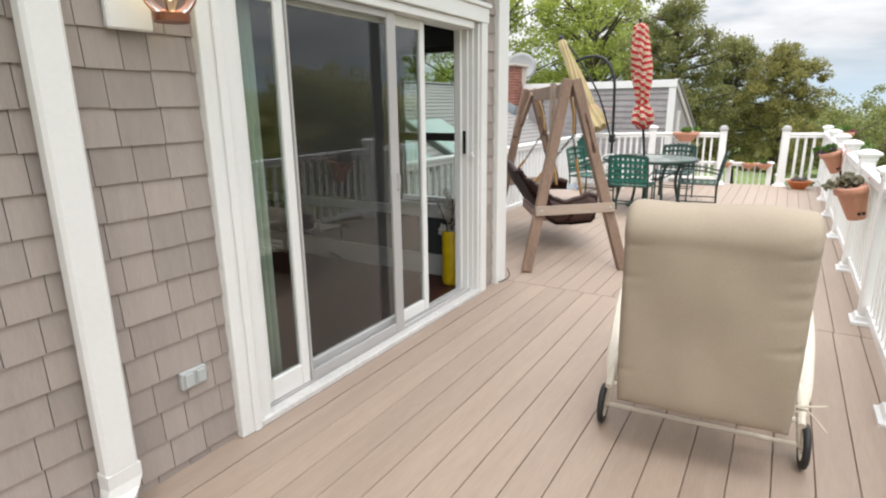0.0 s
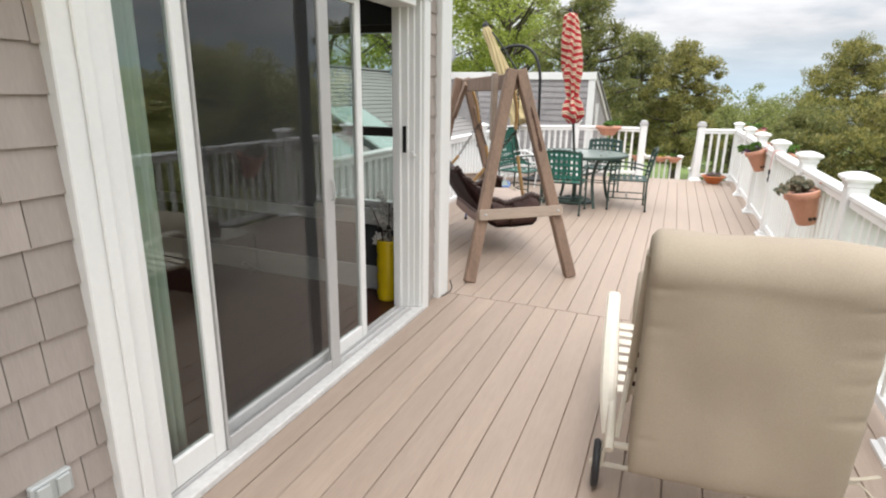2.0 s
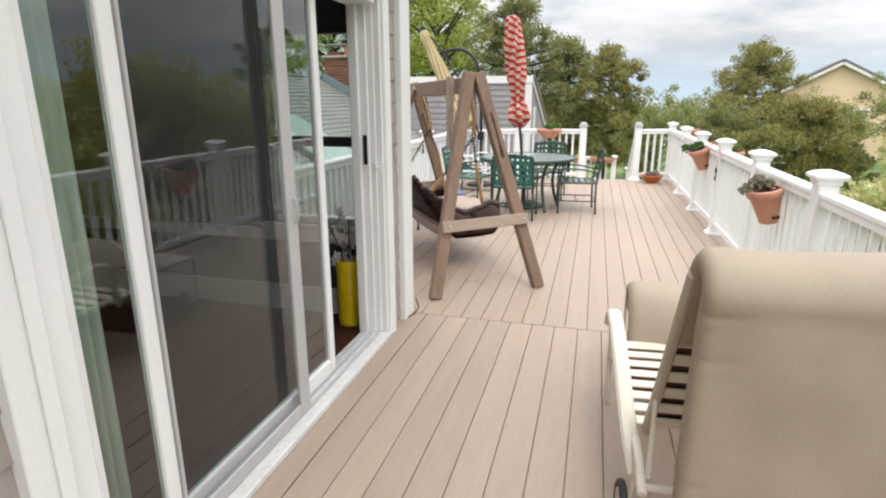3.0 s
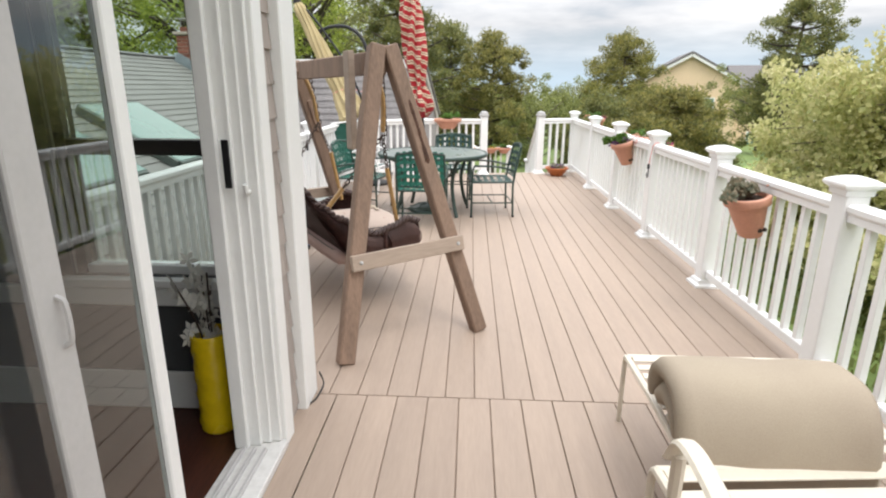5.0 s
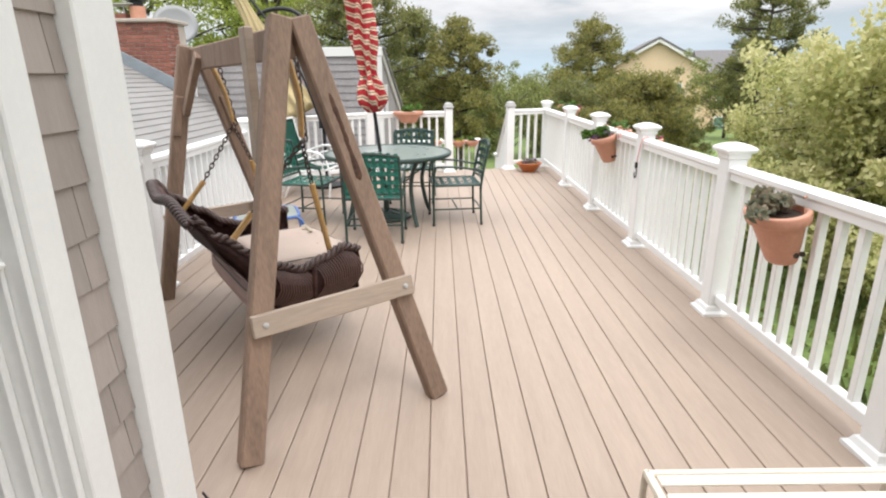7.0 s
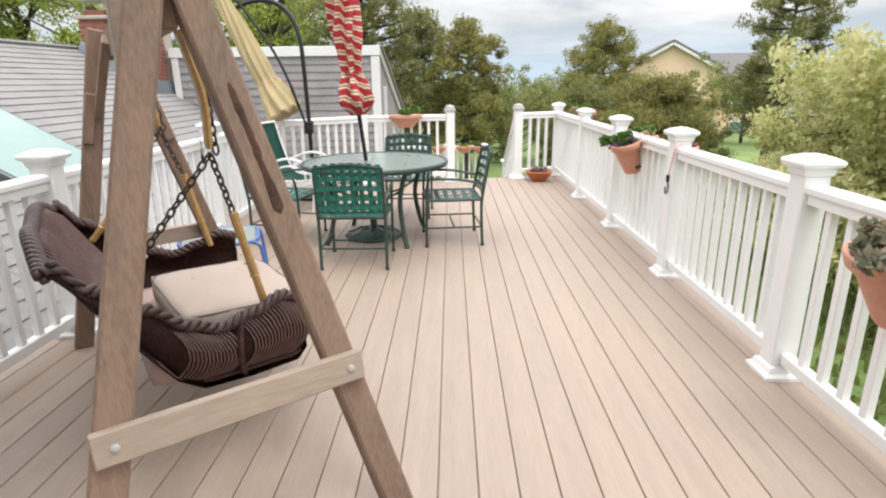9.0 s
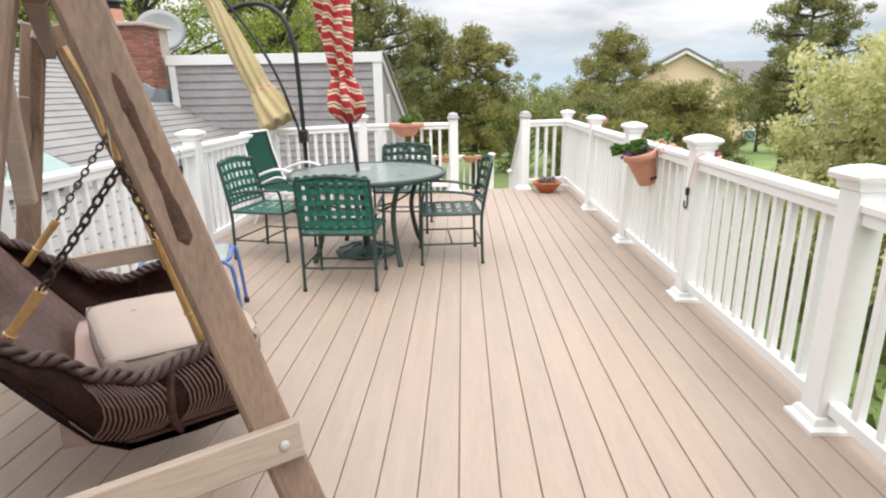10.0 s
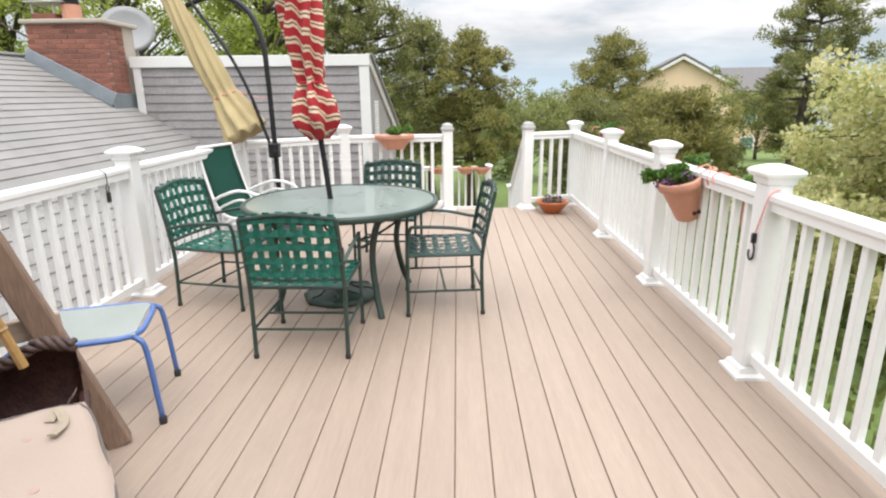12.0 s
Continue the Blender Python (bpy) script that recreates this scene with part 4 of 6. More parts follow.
for i, (x, y, h, w) in enumerate(((-7.5, 30, 10.6, 7.5), (-12.5, 28, 11.5, 8), (-18, 29, 10.5, 8.5), (-24, 26, 11.5, 9), (-10, 36, 12, 8), (-16, 20, 9.5, 7), (-22, 16, 10, 8))):
    tree("spring_tree", x, y, h, w, "spring", "tall leafy tree in light spring green behind the roofs", 40 + i, bare=0.2)
for i, (x, y, h, w) in enumerate(((3.2, 34, 3.3, 5.5), (1.8, 42, 3.6, 6), (5.5, 52, 3.6, 8), (0.5, 60, 4.0, 9), (10, 62, 4.2, 10), (-4, 55, 4.6, 8), (16, 52, 4.0, 8), (20, 44, 4.4, 7))):
    tree("scrub_bush", x, y, h, w, "scrub", "low yellow-green coastal scrub", 60 + i, z=GROUND_Z - 0.045 * max(0, y - 40), bare=0.1, dens=0.8)
# the garden beside and behind the walk
for i, (x, y, h, w, k) in enumerate(((9, 1.5, 5.6, 5, "pine"), (11, -4, 7.0, 6, "pine"), (8.5, -9, 6.0, 5, "spring"), (1, -14, 8, 7, "spring"), (14, 8, 7.5, 6, "pine"))):
    tree("garden_tree", x, y, h, w, k, "garden tree beside the house", 80 + i, bare=0.15, dens=0.8)


# grass tufts close to the deck
rg = np.random.default_rng(9)
n = 9000
gx, gy = rg.uniform(1.8, 9, n), rg.uniform(1, 24, n)
base = np.stack([gx, gy, np.full(n, GROUND_Z - 0.12)], 1)
hd = rg.uniform(0, 2 * np.pi, n)
wv = np.stack([np.cos(hd), np.sin(hd), np.zeros(n)], 1) * 0.09
tp = np.stack([rg.normal(0, 0.08, n), rg.normal(0, 0.08, n), rg.uniform(0.15, 0.42, n)], 1)
Q = np.stack([base - wv, base + wv, base + tp + wv * 0.2, base + tp - wv * 0.2], 1).reshape(-1, 3)
L_GRASS = leafmat("grass_blades", (0.13, 0.17, 0.045), (0.30, 0.32, 0.10))
tagged(quads("grass", Q, L_GRASS), "unmown green grass below the deck", "grass", kind="stuff")


# ---- beige house in the distance ----
def far_house():
    h = thing("house", "beige clapboard house with grey roof beyond the trees", "house", pose(19.1, 56, -4.6, 0, 0, -12))
    def prism(x0, x1, y0, y1, z0, ze, zr, along):
        bm = bmesh.new()
        if along == "y":
            prof = ((x0, z0), (x1, z0), (x1, ze), ((x0 + x1) / 2, zr), (x0, ze))
            A, B = [bm.verts.new((a, y0, b)) for a, b in prof], [bm.verts.new((a, y1, b)) for a, b in prof]
        else:
            prof = ((y0, z0), (y1, z0), (y1, ze), ((y0 + y1) / 2, zr), (y0, ze))
            A, B = [bm.verts.new((x0, a, b)) for a, b in prof], [bm.verts.new((x1, a, b)) for a, b in prof]
        for k in range(5):
            bm.faces.new((A[k], A[(k + 1) % 5], B[(k + 1) % 5], B[k]))
        bm.faces.new(A[::-1]); bm.faces.new(B)
        bmesh.ops.recalc_face_normals(bm, faces=bm.faces)
        return bm
    part("wall", prism(-4.2, 4.2, 0, 9, 0, 6.6, 8.9, "y"), BEIGE, h)
    part("wall", prism(4.2, 10.0, 1.5, 8.5, 0, 6.0, 8.0, "x"), BEIGE, h)
    for sgn in (-1, 1):
        part("roof", beam((sgn * 2.3, -0.35, 7.86), (sgn * 2.3, 9.3, 7.86), 5.2, 0.16, 0.0, up=(sgn * 0.48, 0, 0.877)), FARROOF, h)
        part("rake_trim", beam((sgn * 4.45, -0.36, 6.42), (0, -0.36, 8.86), 0.06, 0.22, 0.0), TRIM, h)
    part("roof", beam((4.0, 3.1, 7.05), (10.4, 3.1, 7.05), 4.2, 0.16, 0.0, up=(0, -0.5, 0.87)), FARROOF, h)
    part("roof", beam((4.0, 6.9, 7.05), (10.4, 6.9, 7.05), 4.2, 0.16, 0.0, up=(0, 0.5, 0.87)), FARROOF, h)
    for x, z, y in ((-2.2, 4.4, -0.02), (1.8, 4.4, -0.02), (-2.2, 1.6, -0.02), (1.8, 1.6, -0.02), (6.2, 4.2, 1.48), (9.2, 4.2, 1.48), (6.2, 1.4, 1.48), (9.2, 1.4, 1.48)):
        w = part("window", box(x - 0.55, x + 0.55, y - 0.05, y, z - 0.85, z + 0.85, 0.0), TRIM, h)
        part("pane", box(x - 0.45, x + 0.45, y - 0.07, y - 0.051, z - 0.75, z - 0.03), SKYGLASS, w)
        part("pane", box(x - 0.45, x + 0.45, y - 0.07, y - 0.051, z + 0.03, z + 0.75), SKYGLASS, w)
    return h


far_house()

# ---- swing: timber A-frame with a hanging wicker loveseat ----
SW = pose(-0.738, 5.730, 0, 0, 0, 33.8)
HANG = SW @ pose(0.025, 0.03, -0.06)
swing = thing("garden_swing", "weathered timber A-frame of a garden swing", "swing frame", SW)


def a_frame(v0, v1, s, apex_u, half, top, cu=0.0):
    """Two leaning legs, cleats and a cross bar, from feet at v0 to the apex at v1; s: +1 where the outside faces -v."""
    def on(u0, z):
        f = z / top
        return Vector((u0 + (apex_u - u0) * f, v0 + (v1 - v0) * f, z))
    dn_ = Vector((0, v1 - v0, top)).normalized()
    outw = Vector((0, -dn_.z, dn_.y)) * s
    for sg in (-1, 1):
        leg = part("leg", beam(on(cu + sg * half, 0.0), on(cu + sg * half, top) + Vector((sg * 0.036, 0, 0)), 0.075, 0.092, 0.008, up=(1, 0, 0)), WOOD, swing)
        leg["label"] = "leaning timber leg with worn edges"
    zb = 0.545
    a, b_ = on(cu - half, zb - 0.01) + outw * 0.056 + Vector((-0.055, 0, 0)), on(cu + half, zb + 0.015) + outw * 0.056 + Vector((0.06, 0, 0))
    bar = part("cross_bar", beam(a, b_, 0.035, 0.088, 0.004, up=dn_), WOODLIGHT, swing, "paler cross bar bolted to the legs")
    for q in (a.lerp(b_, 0.07), a.lerp(b_, 0.94)):
        m_ = Matrix.Translation(q + outw * 0.018) @ outw.to_track_quat("Z", "Y").to_matrix().to_4x4()
        part("bolt", move(lathe([(0.011, 0), (0.011, 0.006), (0.005, 0.009), (0.0, 0.009)], 10), m_), GREYMETAL, bar)
    for sg in (-1, 1):
        p0, p1 = on(cu + sg * half, top - 0.55), on(cu + sg * half, top - 0.30)
        part("brace", beam(p0 - outw * 0.03 + Vector((sg * 0.045, 0, 0)), p1 - outw * 0.03 + Vector((sg * 0.05, 0, 0)), 0.05, 0.05, 0.006, up=(1, 0, 0)), WOOD, swing)


NEAR_A, FAR_A = Vector((0.045, 0.38, 1.69)), Vector((0.0, 2.06, 1.66))
a_frame(0.03, NEAR_A.y, 1, NEAR_A.x, 0.445, NEAR_A.z, 0.055)
a_frame(2.13, FAR_A.y, -1, FAR_A.x, 0.45, FAR_A.z, 0.08)
# a rotten, split strip down one edge of the near leg
rot = []
for k in range(22):
    z = 1.40 - 0.36 * k / 21
    f = z / NEAR_A.z
    rot.append((0.50 + (NEAR_A.x - 0.50) * f + 0.032 - 0.012 * (k / 21) ** 2 + 0.004 * noise.noise(Vector((k * 0.45, 3, 0))), 0.03 + (NEAR_A.y - 0.03) * f - 0.037, z))
part("split", sweep(rot, [0.003] + [0.011 + 0.006 * noise.noise(Vector((k * 0.6, 0, 7))) + (0.006 if k > 16 else 0.0) for k in range(1, 21)] + [0.003], 8, flat=0.45, up=(0, 1, 0)), ROT, swing, "dark rotten split in the timber")
part("top_beam", beam((NEAR_A.x, NEAR_A.y + 0.0, 1.60), (FAR_A.x, FAR_A.y, 1.58), 0.045, 0.13, 0.006), WOOD, swing)
part("beam_brace", beam((-0.055, 0.64, 1.67), (-0.06, 0.62, 1.10), 0.04, 0.085, 0.005, up=(0, 1, 0)), WOODLIGHT, swing)
part("beam_brace", beam((-0.02, 1.80, 1.60), (-0.10, 2.0, 1.25), 0.04, 0.085, 0.005, up=(0, 1, 0)), WOOD, swing)


def chain(a, b, parent, link=0.042):
    """A chain of oval links, every other one turned."""
    a, b = Vector(a), Vector(b)
    d = (b - a)
    n = max(2, int(d.length / (link * 0.74)))
    q = d.to_track_quat("X", "Z").to_matrix().to_4x4()
    for k in range(n):
        pts = [(math.cos(t) * link * 0.5, math.sin(t) * link * 0.27, 0) for t in np.linspace(0, 2 * math.pi, 11)[:-1]]
        bm = sweep(pts, 0.0042, 5, closed=True, up=(0, 0, 1))
        c = a.lerp(b, (k + 0.5) / n)
        part("link", move(bm, Matrix.Translation(c) @ q @ pose(0, 0, 0, 90 * (k % 2) + 20)), RUST, parent)


hang = thing("swing_loveseat", "dark brown wicker loveseat hung by chains from the timber frame", "swing seat", HANG)
for v_ in (0.72, 1.78):
    ring = Vector((0.125, v_ - 0.12 if v_ < 1 else v_ + 0.06, 1.235))
    top = Vector((0.075 if v_ < 1 else 0.03, v_ - 0.16 if v_ < 1 else v_ + 0.04, 1.615))
    part("hanger", sweep(bezier([top, top.lerp(ring, 0.5) + Vector((0.02, 0, 0)), ring + Vector((0, 0, 0.02))], 6), [0.028] * 6 + [0.024] * 6 + [0.018], 8, flat=0.6), BAMBOO, hang, "worn driftwood hanger")
    chain(top + Vector((0.05, 0.02, 0)), ring + Vector((0.02, 0, 0)), hang)
    ft, fb = Vector((0.195, v_ - 0.02, 1.01)), Vector((0.285, v_ + 0.02, 0.605))
    rt, rb = Vector((-0.11, v_, 0.90)), Vector((-0.255, v_ + 0.04, 0.715))
    chain(ring, ft, hang); chain(ring, rt, hang)
    for a, b in ((ft, fb), (rt, rb)):
        part("pole", sweep([a, a.lerp(b, 0.33), a.lerp(b, 0.62), a.lerp(b, 0.64), a.lerp(b, 0.66), b], [0.017, 0.015, 0.016, 0.020, 0.015, 0.016], 8), BAMBOO, hang)

SV0, SV1 = 0.75, 1.80


def side_top(u):
    """Height of an arm's upper edge from the front (u high) to the back."""
    pts = ((-0.38, 0.905), (-0.28, 0.80), (-0.14, 0.70), (0.0, 0.605), (0.10, 0.57), (0.23, 0.605), (0.34, 0.65), (0.43, 0.625))
    for (a, za), (b, zb) in zip(pts, pts[1:]):
        if a <= u <= b:
            k = (u - a) / (b - a)
            k = k * k * (3 - 2 * k)
            return za + (zb - za) * k
    return pts[-1][1] if u > 0 else pts[0][1]


def side_bot(u):
    pts = ((-0.38, 0.86), (-0.18, 0.58), (-0.05, 0.37), (0.03, 0.335), (0.39, 0.35), (0.43, 0.40))
    for (a, za), (b, zb) in zip(pts, pts[1:]):
        if a <= u <= b:
            return za + (zb - za) * (u - a) / (b - a)
    return 0.40


def arm_panel(v, out):
    """A curved arm: a dark backing, bowed strands over it and a braided rim."""
    us = np.linspace(-0.38, 0.43, 27)
    bm = bmesh.new()
    rows = []
    for u_ in us:
        zt, zb = side_top(u_), side_bot(u_)
        col = []
        for k in range(7):
            f = k / 6
            bow = 0.055 * math.sin(math.pi * f) + 0.04 * f
            col.append((u_, v + out * bow, zb + (zt - zb) * f))
        rows.append([bm.verts.new(c) for c in col])
    for A, B in zip(rows, rows[1:]):
        for k in range(6):
            bm.faces.new((A[k], B[k], B[k + 1], A[k + 1]))
    bmesh.ops.solidify(bm, geom=bm.faces[:], thickness=0.012)
    arm = part("arm", bm, WICKER, hang, smooth=True)
    st = bmesh.new()
    for i, u_ in enumerate(np.linspace(-0.04, 0.415, 36)):
        if 15 <= i <= 17:
            continue
        zt, zb = side_top(u_) - 0.012, side_bot(u_) + 0.05
        if zt - zb < 0.03:
            continue
        pts = []
        for f in np.linspace(0, 1, 6):
            bow = 0.055 * math.sin(math.pi * (0.2 + 0.8 * f)) + 0.04 * f
            pts.append((u_ - 0.045 * (f - 0.5) ** 2 * 4 + 0.02, v + out * (bow + 0.012), zb + (zt - zb) * f))
        sweep(pts, 0.0042, 4, st)
    tagged(part("weave", st, WICKERSTRAND, arm), kind="stuff")
    ub = np.linspace(0.02, 0.40, 12)
    part("rib", sweep([(u_, v + out * 0.035, side_bot(u_) + 0.035) for u_ in ub], 0.010, 6), WICKER, arm)
    part("rib", sweep([(0.175 - 0.02 * math.sin(math.pi * f), v + out * (0.055 * math.sin(math.pi * f) + 0.04 * f + 0.008), side_bot(0.17) + (side_top(0.17) - side_bot(0.17)) * f) for f in np.linspace(0, 1, 8)], 0.014, 6), WICKER, arm)
    uu = np.linspace(-0.38, 0.43, 90)
    for ph in (0, 2 * math.pi / 3, 4 * math.pi / 3):
        rim = sweep([(u_ + 0.004 * math.cos(70 * u_ + ph), v + out * (0.045 + 0.018 * math.cos(70 * u_ + ph)), side_top(u_) + 0.006 + 0.014 * math.sin(70 * u_ + ph)) for u_ in uu], 0.012, 6)
        part("braid", rim, WICKERGREY, arm, smooth=True)


arm_panel(SV0, -1)
arm_panel(SV1, 1)
# seat pan, back and front apron
bm = bmesh.new()
prof = [(0.425, 0.46), (0.43, 0.40), (0.39, 0.352), (0.22, 0.335), (0.02, 0.335), (-0.07, 0.395), (-0.16, 0.525), (-0.245, 0.665), (-0.315, 0.79), (-0.36, 0.87), (-0.395, 0.90)]
cols = []
for k in range(25):
    f = k / 24
    v_ = SV0 - 0.03 + (SV1 - SV0 + 0.06) * f
    hump = 0.035 * math.sin(math.pi * f) - 0.02 * math.cos(4 * math.pi * f)
    cols.append([bm.verts.new((u_ - (0.05 * math.sin(math.pi * f) if z_ > 0.6 and u_ < 0 else 0), v_, z_ + (hump * max(0, (z_ - 0.55)) / 0.3 if u_ < 0 else 0))) for u_, z_ in prof])
for A, B in zip(cols, cols[1:]):
    for k in range(len(prof) - 1):
        bm.faces.new((A[k], A[k + 1], B[k + 1], B[k]))
bmesh.ops.solidify(bm, geom=bm.faces[:], thickness=0.014)
back = part("seat_shell", bm, WICKER, hang, smooth=True)
st = bmesh.new()
for i in range(44):
    f = (i + 0.5) / 44
    v_ = SV0 + (SV1 - SV0) * f
    sh = 0.05 * math.sin(math.pi * f)
    hump = 0.035 * math.sin(math.pi * f) - 0.02 * math.cos(4 * math.pi * f)
    sweep([(u_ - sh * (1 if z_ > 0.6 else 0) + 0.010, v_, z_ + hump * max(0, (z_ - 0.55)) / 0.3 + 0.006) for u_, z_ in prof[5:]], 0.005, 4, st)
    sweep([(u_ + 0.008, v_, z_) for u_, z_ in prof[0:3]], 0.005, 4, st)
tagged(part("weave", st, WICKERSTRAND, back), kind="stuff")
for ph in (0, 2 * math.pi / 3, 4 * math.pi / 3):
    pts = []
    for f in np.linspace(0, 1, 120):
        v_ = SV0 - 0.06 + (SV1 - SV0 + 0.12) * f
        hump = 0.035 * math.sin(math.pi * f) - 0.02 * math.cos(4 * math.pi * f)
        pts.append((-0.395 - 0.05 * math.sin(math.pi * f) + 0.018 * math.cos(70 * v_ + ph), v_, 0.905 + hump + 0.016 * math.sin(70 * v_ + ph)))
    part("braid", sweep(pts, 0.013, 6), WICKERGREY, back, smooth=True)
part("front_rail", sweep([(0.433, SV0, 0.455), (0.44, (SV0 + SV1) / 2, 0.45), (0.433, SV1, 0.455)], 0.018, 8), WICKER, hang)


def seat_cushion(name, label, sx, sy, sz, m, mt, tie=False):
    t = thing(name, label, "cushion", HANG @ m)
    part("stuffing", pillow(sx, sy, sz, 0.30, wr=0.006, seed=sx * 7), mt, t, smooth=True)
    for s in (-1, 1):
        pts = []
        for k in range(48):
            a = 2 * math.pi * k / 48
            c, q = math.cos(a), math.sin(a)
            e = (abs(c) ** 8 + abs(q) ** 8) ** (-1 / 8)
            pts.append((c * e * sx / 2 * 0.985, q * e * sy / 2 * 0.985, s * sz * 0.345))
        part("piping", sweep(pts, 0.0045, 6, closed=True), CUSHPIPE if s > 0 else mt, t)
    if tie:
        part("tie", sweep(bezier([(sx * 0.30, sy * 0.30, sz * 0.50), (sx * 0.34, sy * 0.36, sz * 0.62), (sx * 0.36, sy * 0.25, sz * 0.53), (sx * 0.30, sy * 0.14, sz * 0.60)], 6), 0.014, 6, flat=0.25, up=(0, 0, 1)), TAN, t)
        for q in ((-0.2, -0.2), (-0.2, 0.2), (0.2, -0.2), (0.2, 0.2)):
            part("tuft", move(lathe([(0.0, -0.004), (0.012, -0.002), (0.012, 0.002), (0, 0.004)], 8), pose(q[0] * sx, q[1] * sy, sz * 0.49)), CUSHPINK, t)
    return t


CUSHPIPE = mat("dark_piping", (0.12, 0.10, 0.09), 0.8, var=0.1)
seat_cushion("seat_cushion", "faded pink seat cushion on the wicker loveseat", 0.56, 0.96, 0.12, pose(0.12, 1.22, 0.412, 0, 2, 0), CUSHPINK)
seat_cushion("seat_cushion", "beige box cushion with dark piping lying loose on the loveseat", 0.53, 0.58, 0.125, pose(0.225, 1.19, 0.530, 3, 2, 6), CUSHION, True)


# ---- patio chair with wheels, its draped cushion, and the ottoman ----
chair_l = thing("reclining_chair", "cream metal patio recliner on two black wheels, back raised", "patio chair", pose(0.585, 3.80, 0, 0, 0, 4.5))
W2 = 0.365
for s in (-1, 1):
    x = s * W2
    part("side_rail", sweep(bezier([(x, -0.48, 0.25), (x, -0.30, 0.32), (x, 0.2, 0.335), (x, 0.52, 0.335)], 6), 0.016, 8), CREAM, chair_l)
    part("front_leg", sweep(bezier([(x, 0.52, 0.335), (x, 0.545, 0.28), (x, 0.54, 0.0)], 5), 0.014, 8), CREAM, chair_l)
    part("arm_rest", sweep(bezier([(x - s * -0.03, 0.38, 0.49), (x + s * 0.03, 0.32, 0.575), (x + s * 0.03, 0.18, 0.565), (x + s * 0.03, -0.06, 0.48), (x + s * 0.02, -0.26, 0.34), (x, -0.36, 0.24)], 6), 0.030, 8, flat=0.42, up=(0, 0, 1)), CREAM, chair_l)
    part("arm_post", sweep([(x + s * 0.02, 0.36, 0.51), (x + s * 0.01, 0.38, 0.34), (x, 0.40, 0.30)], 0.020, 8), CREAM, chair_l)
    part("back_rail", beam((x - s * 0.05, -0.20, 0.31), (x - s * 0.06, -0.545, 1.03), 0.028, 0.042, 0.008, up=(0, 1, 0)), CREAMDK, chair_l)
    part("back_strut", sweep([(x - s * 0.05, -0.30, 0.52), (x - s * 0.025, -0.42, 0.27)], 0.009, 6), CREAM, chair_l)
    wh = part("wheel", move(lathe([(0.062, -0.012), (0.064, 0.0), (0.062, 0.012), (0.056, 0.010), (0.056, -0.010)], 28, ring=True), pose(s * 0.405, -0.35, 0.095, 0, 90, 0)), CREAM, chair_l)
    tb = bmesh.new()
    sweep([(s * 0.405, -0.35 + 0.080 * math.cos(a), 0.095 + 0.080 * math.sin(a)) for a in np.linspace(0, 2 * math.pi, 33)[:-1]], 0.0145, 8, tb, closed=True)
    part("tyre", tb, RUBBER, wh, "black rubber tyre", smooth=True)
    for k in range(6):
        a = k * math.pi / 3
        part("spoke", sweep([(s * 0.405, -0.35, 0.095), (s * 0.405, -0.35 + 0.066 * math.cos(a), 0.095 + 0.066 * math.sin(a))], 0.006, 5), CREAM, wh)
    part("hub", move(lathe([(0.016, -0.02), (0.016, 0.02), (0.008, 0.026), (0, 0.026)], 12), pose(s * 0.405, -0.35, 0.095, 0, 90 * s, 0)), CREAM, wh)
    part("axle_bracket", sweep([(x, -0.36, 0.26), (s * 0.39, -0.35, 0.095)], 0.012, 6), CREAM, chair_l)
part("axle", sweep([(-0.405, -0.35, 0.095), (0.405, -0.35, 0.095)], 0.010, 8), CREAM, chair_l)
part("rear_bar", sweep([(-0.365, -0.44, 0.25), (0.365, -0.44, 0.25)], 0.013, 8), CREAM, chair_l)
for k in range(8):
    y = -0.18 + 0.095 * k
    part("slat", box(-0.35, 0.35, y - 0.028, y + 0.028, 0.338, 0.346, 0.002), CREAM, chair_l)
for k in range(8):
    z = 0.37 + 0.08 * k
    part("back_slat", move(box(-0.31, 0.31, -0.004, 0.004, -0.026, 0.026, 0.002), pose(0, -0.20 - (z - 0.31) * 0.479, z, 25.6, 0, 0)), CREAM, chair_l)
part("front_bar", sweep([(-0.365, 0.52, 0.335), (0.365, 0.52, 0.335)], 0.015, 8), CREAM, chair_l)
part("top_bar", sweep([(-0.31, -0.545, 1.03), (0.31, -0.545, 1.03)], 0.014, 8), CREAMDK, chair_l)


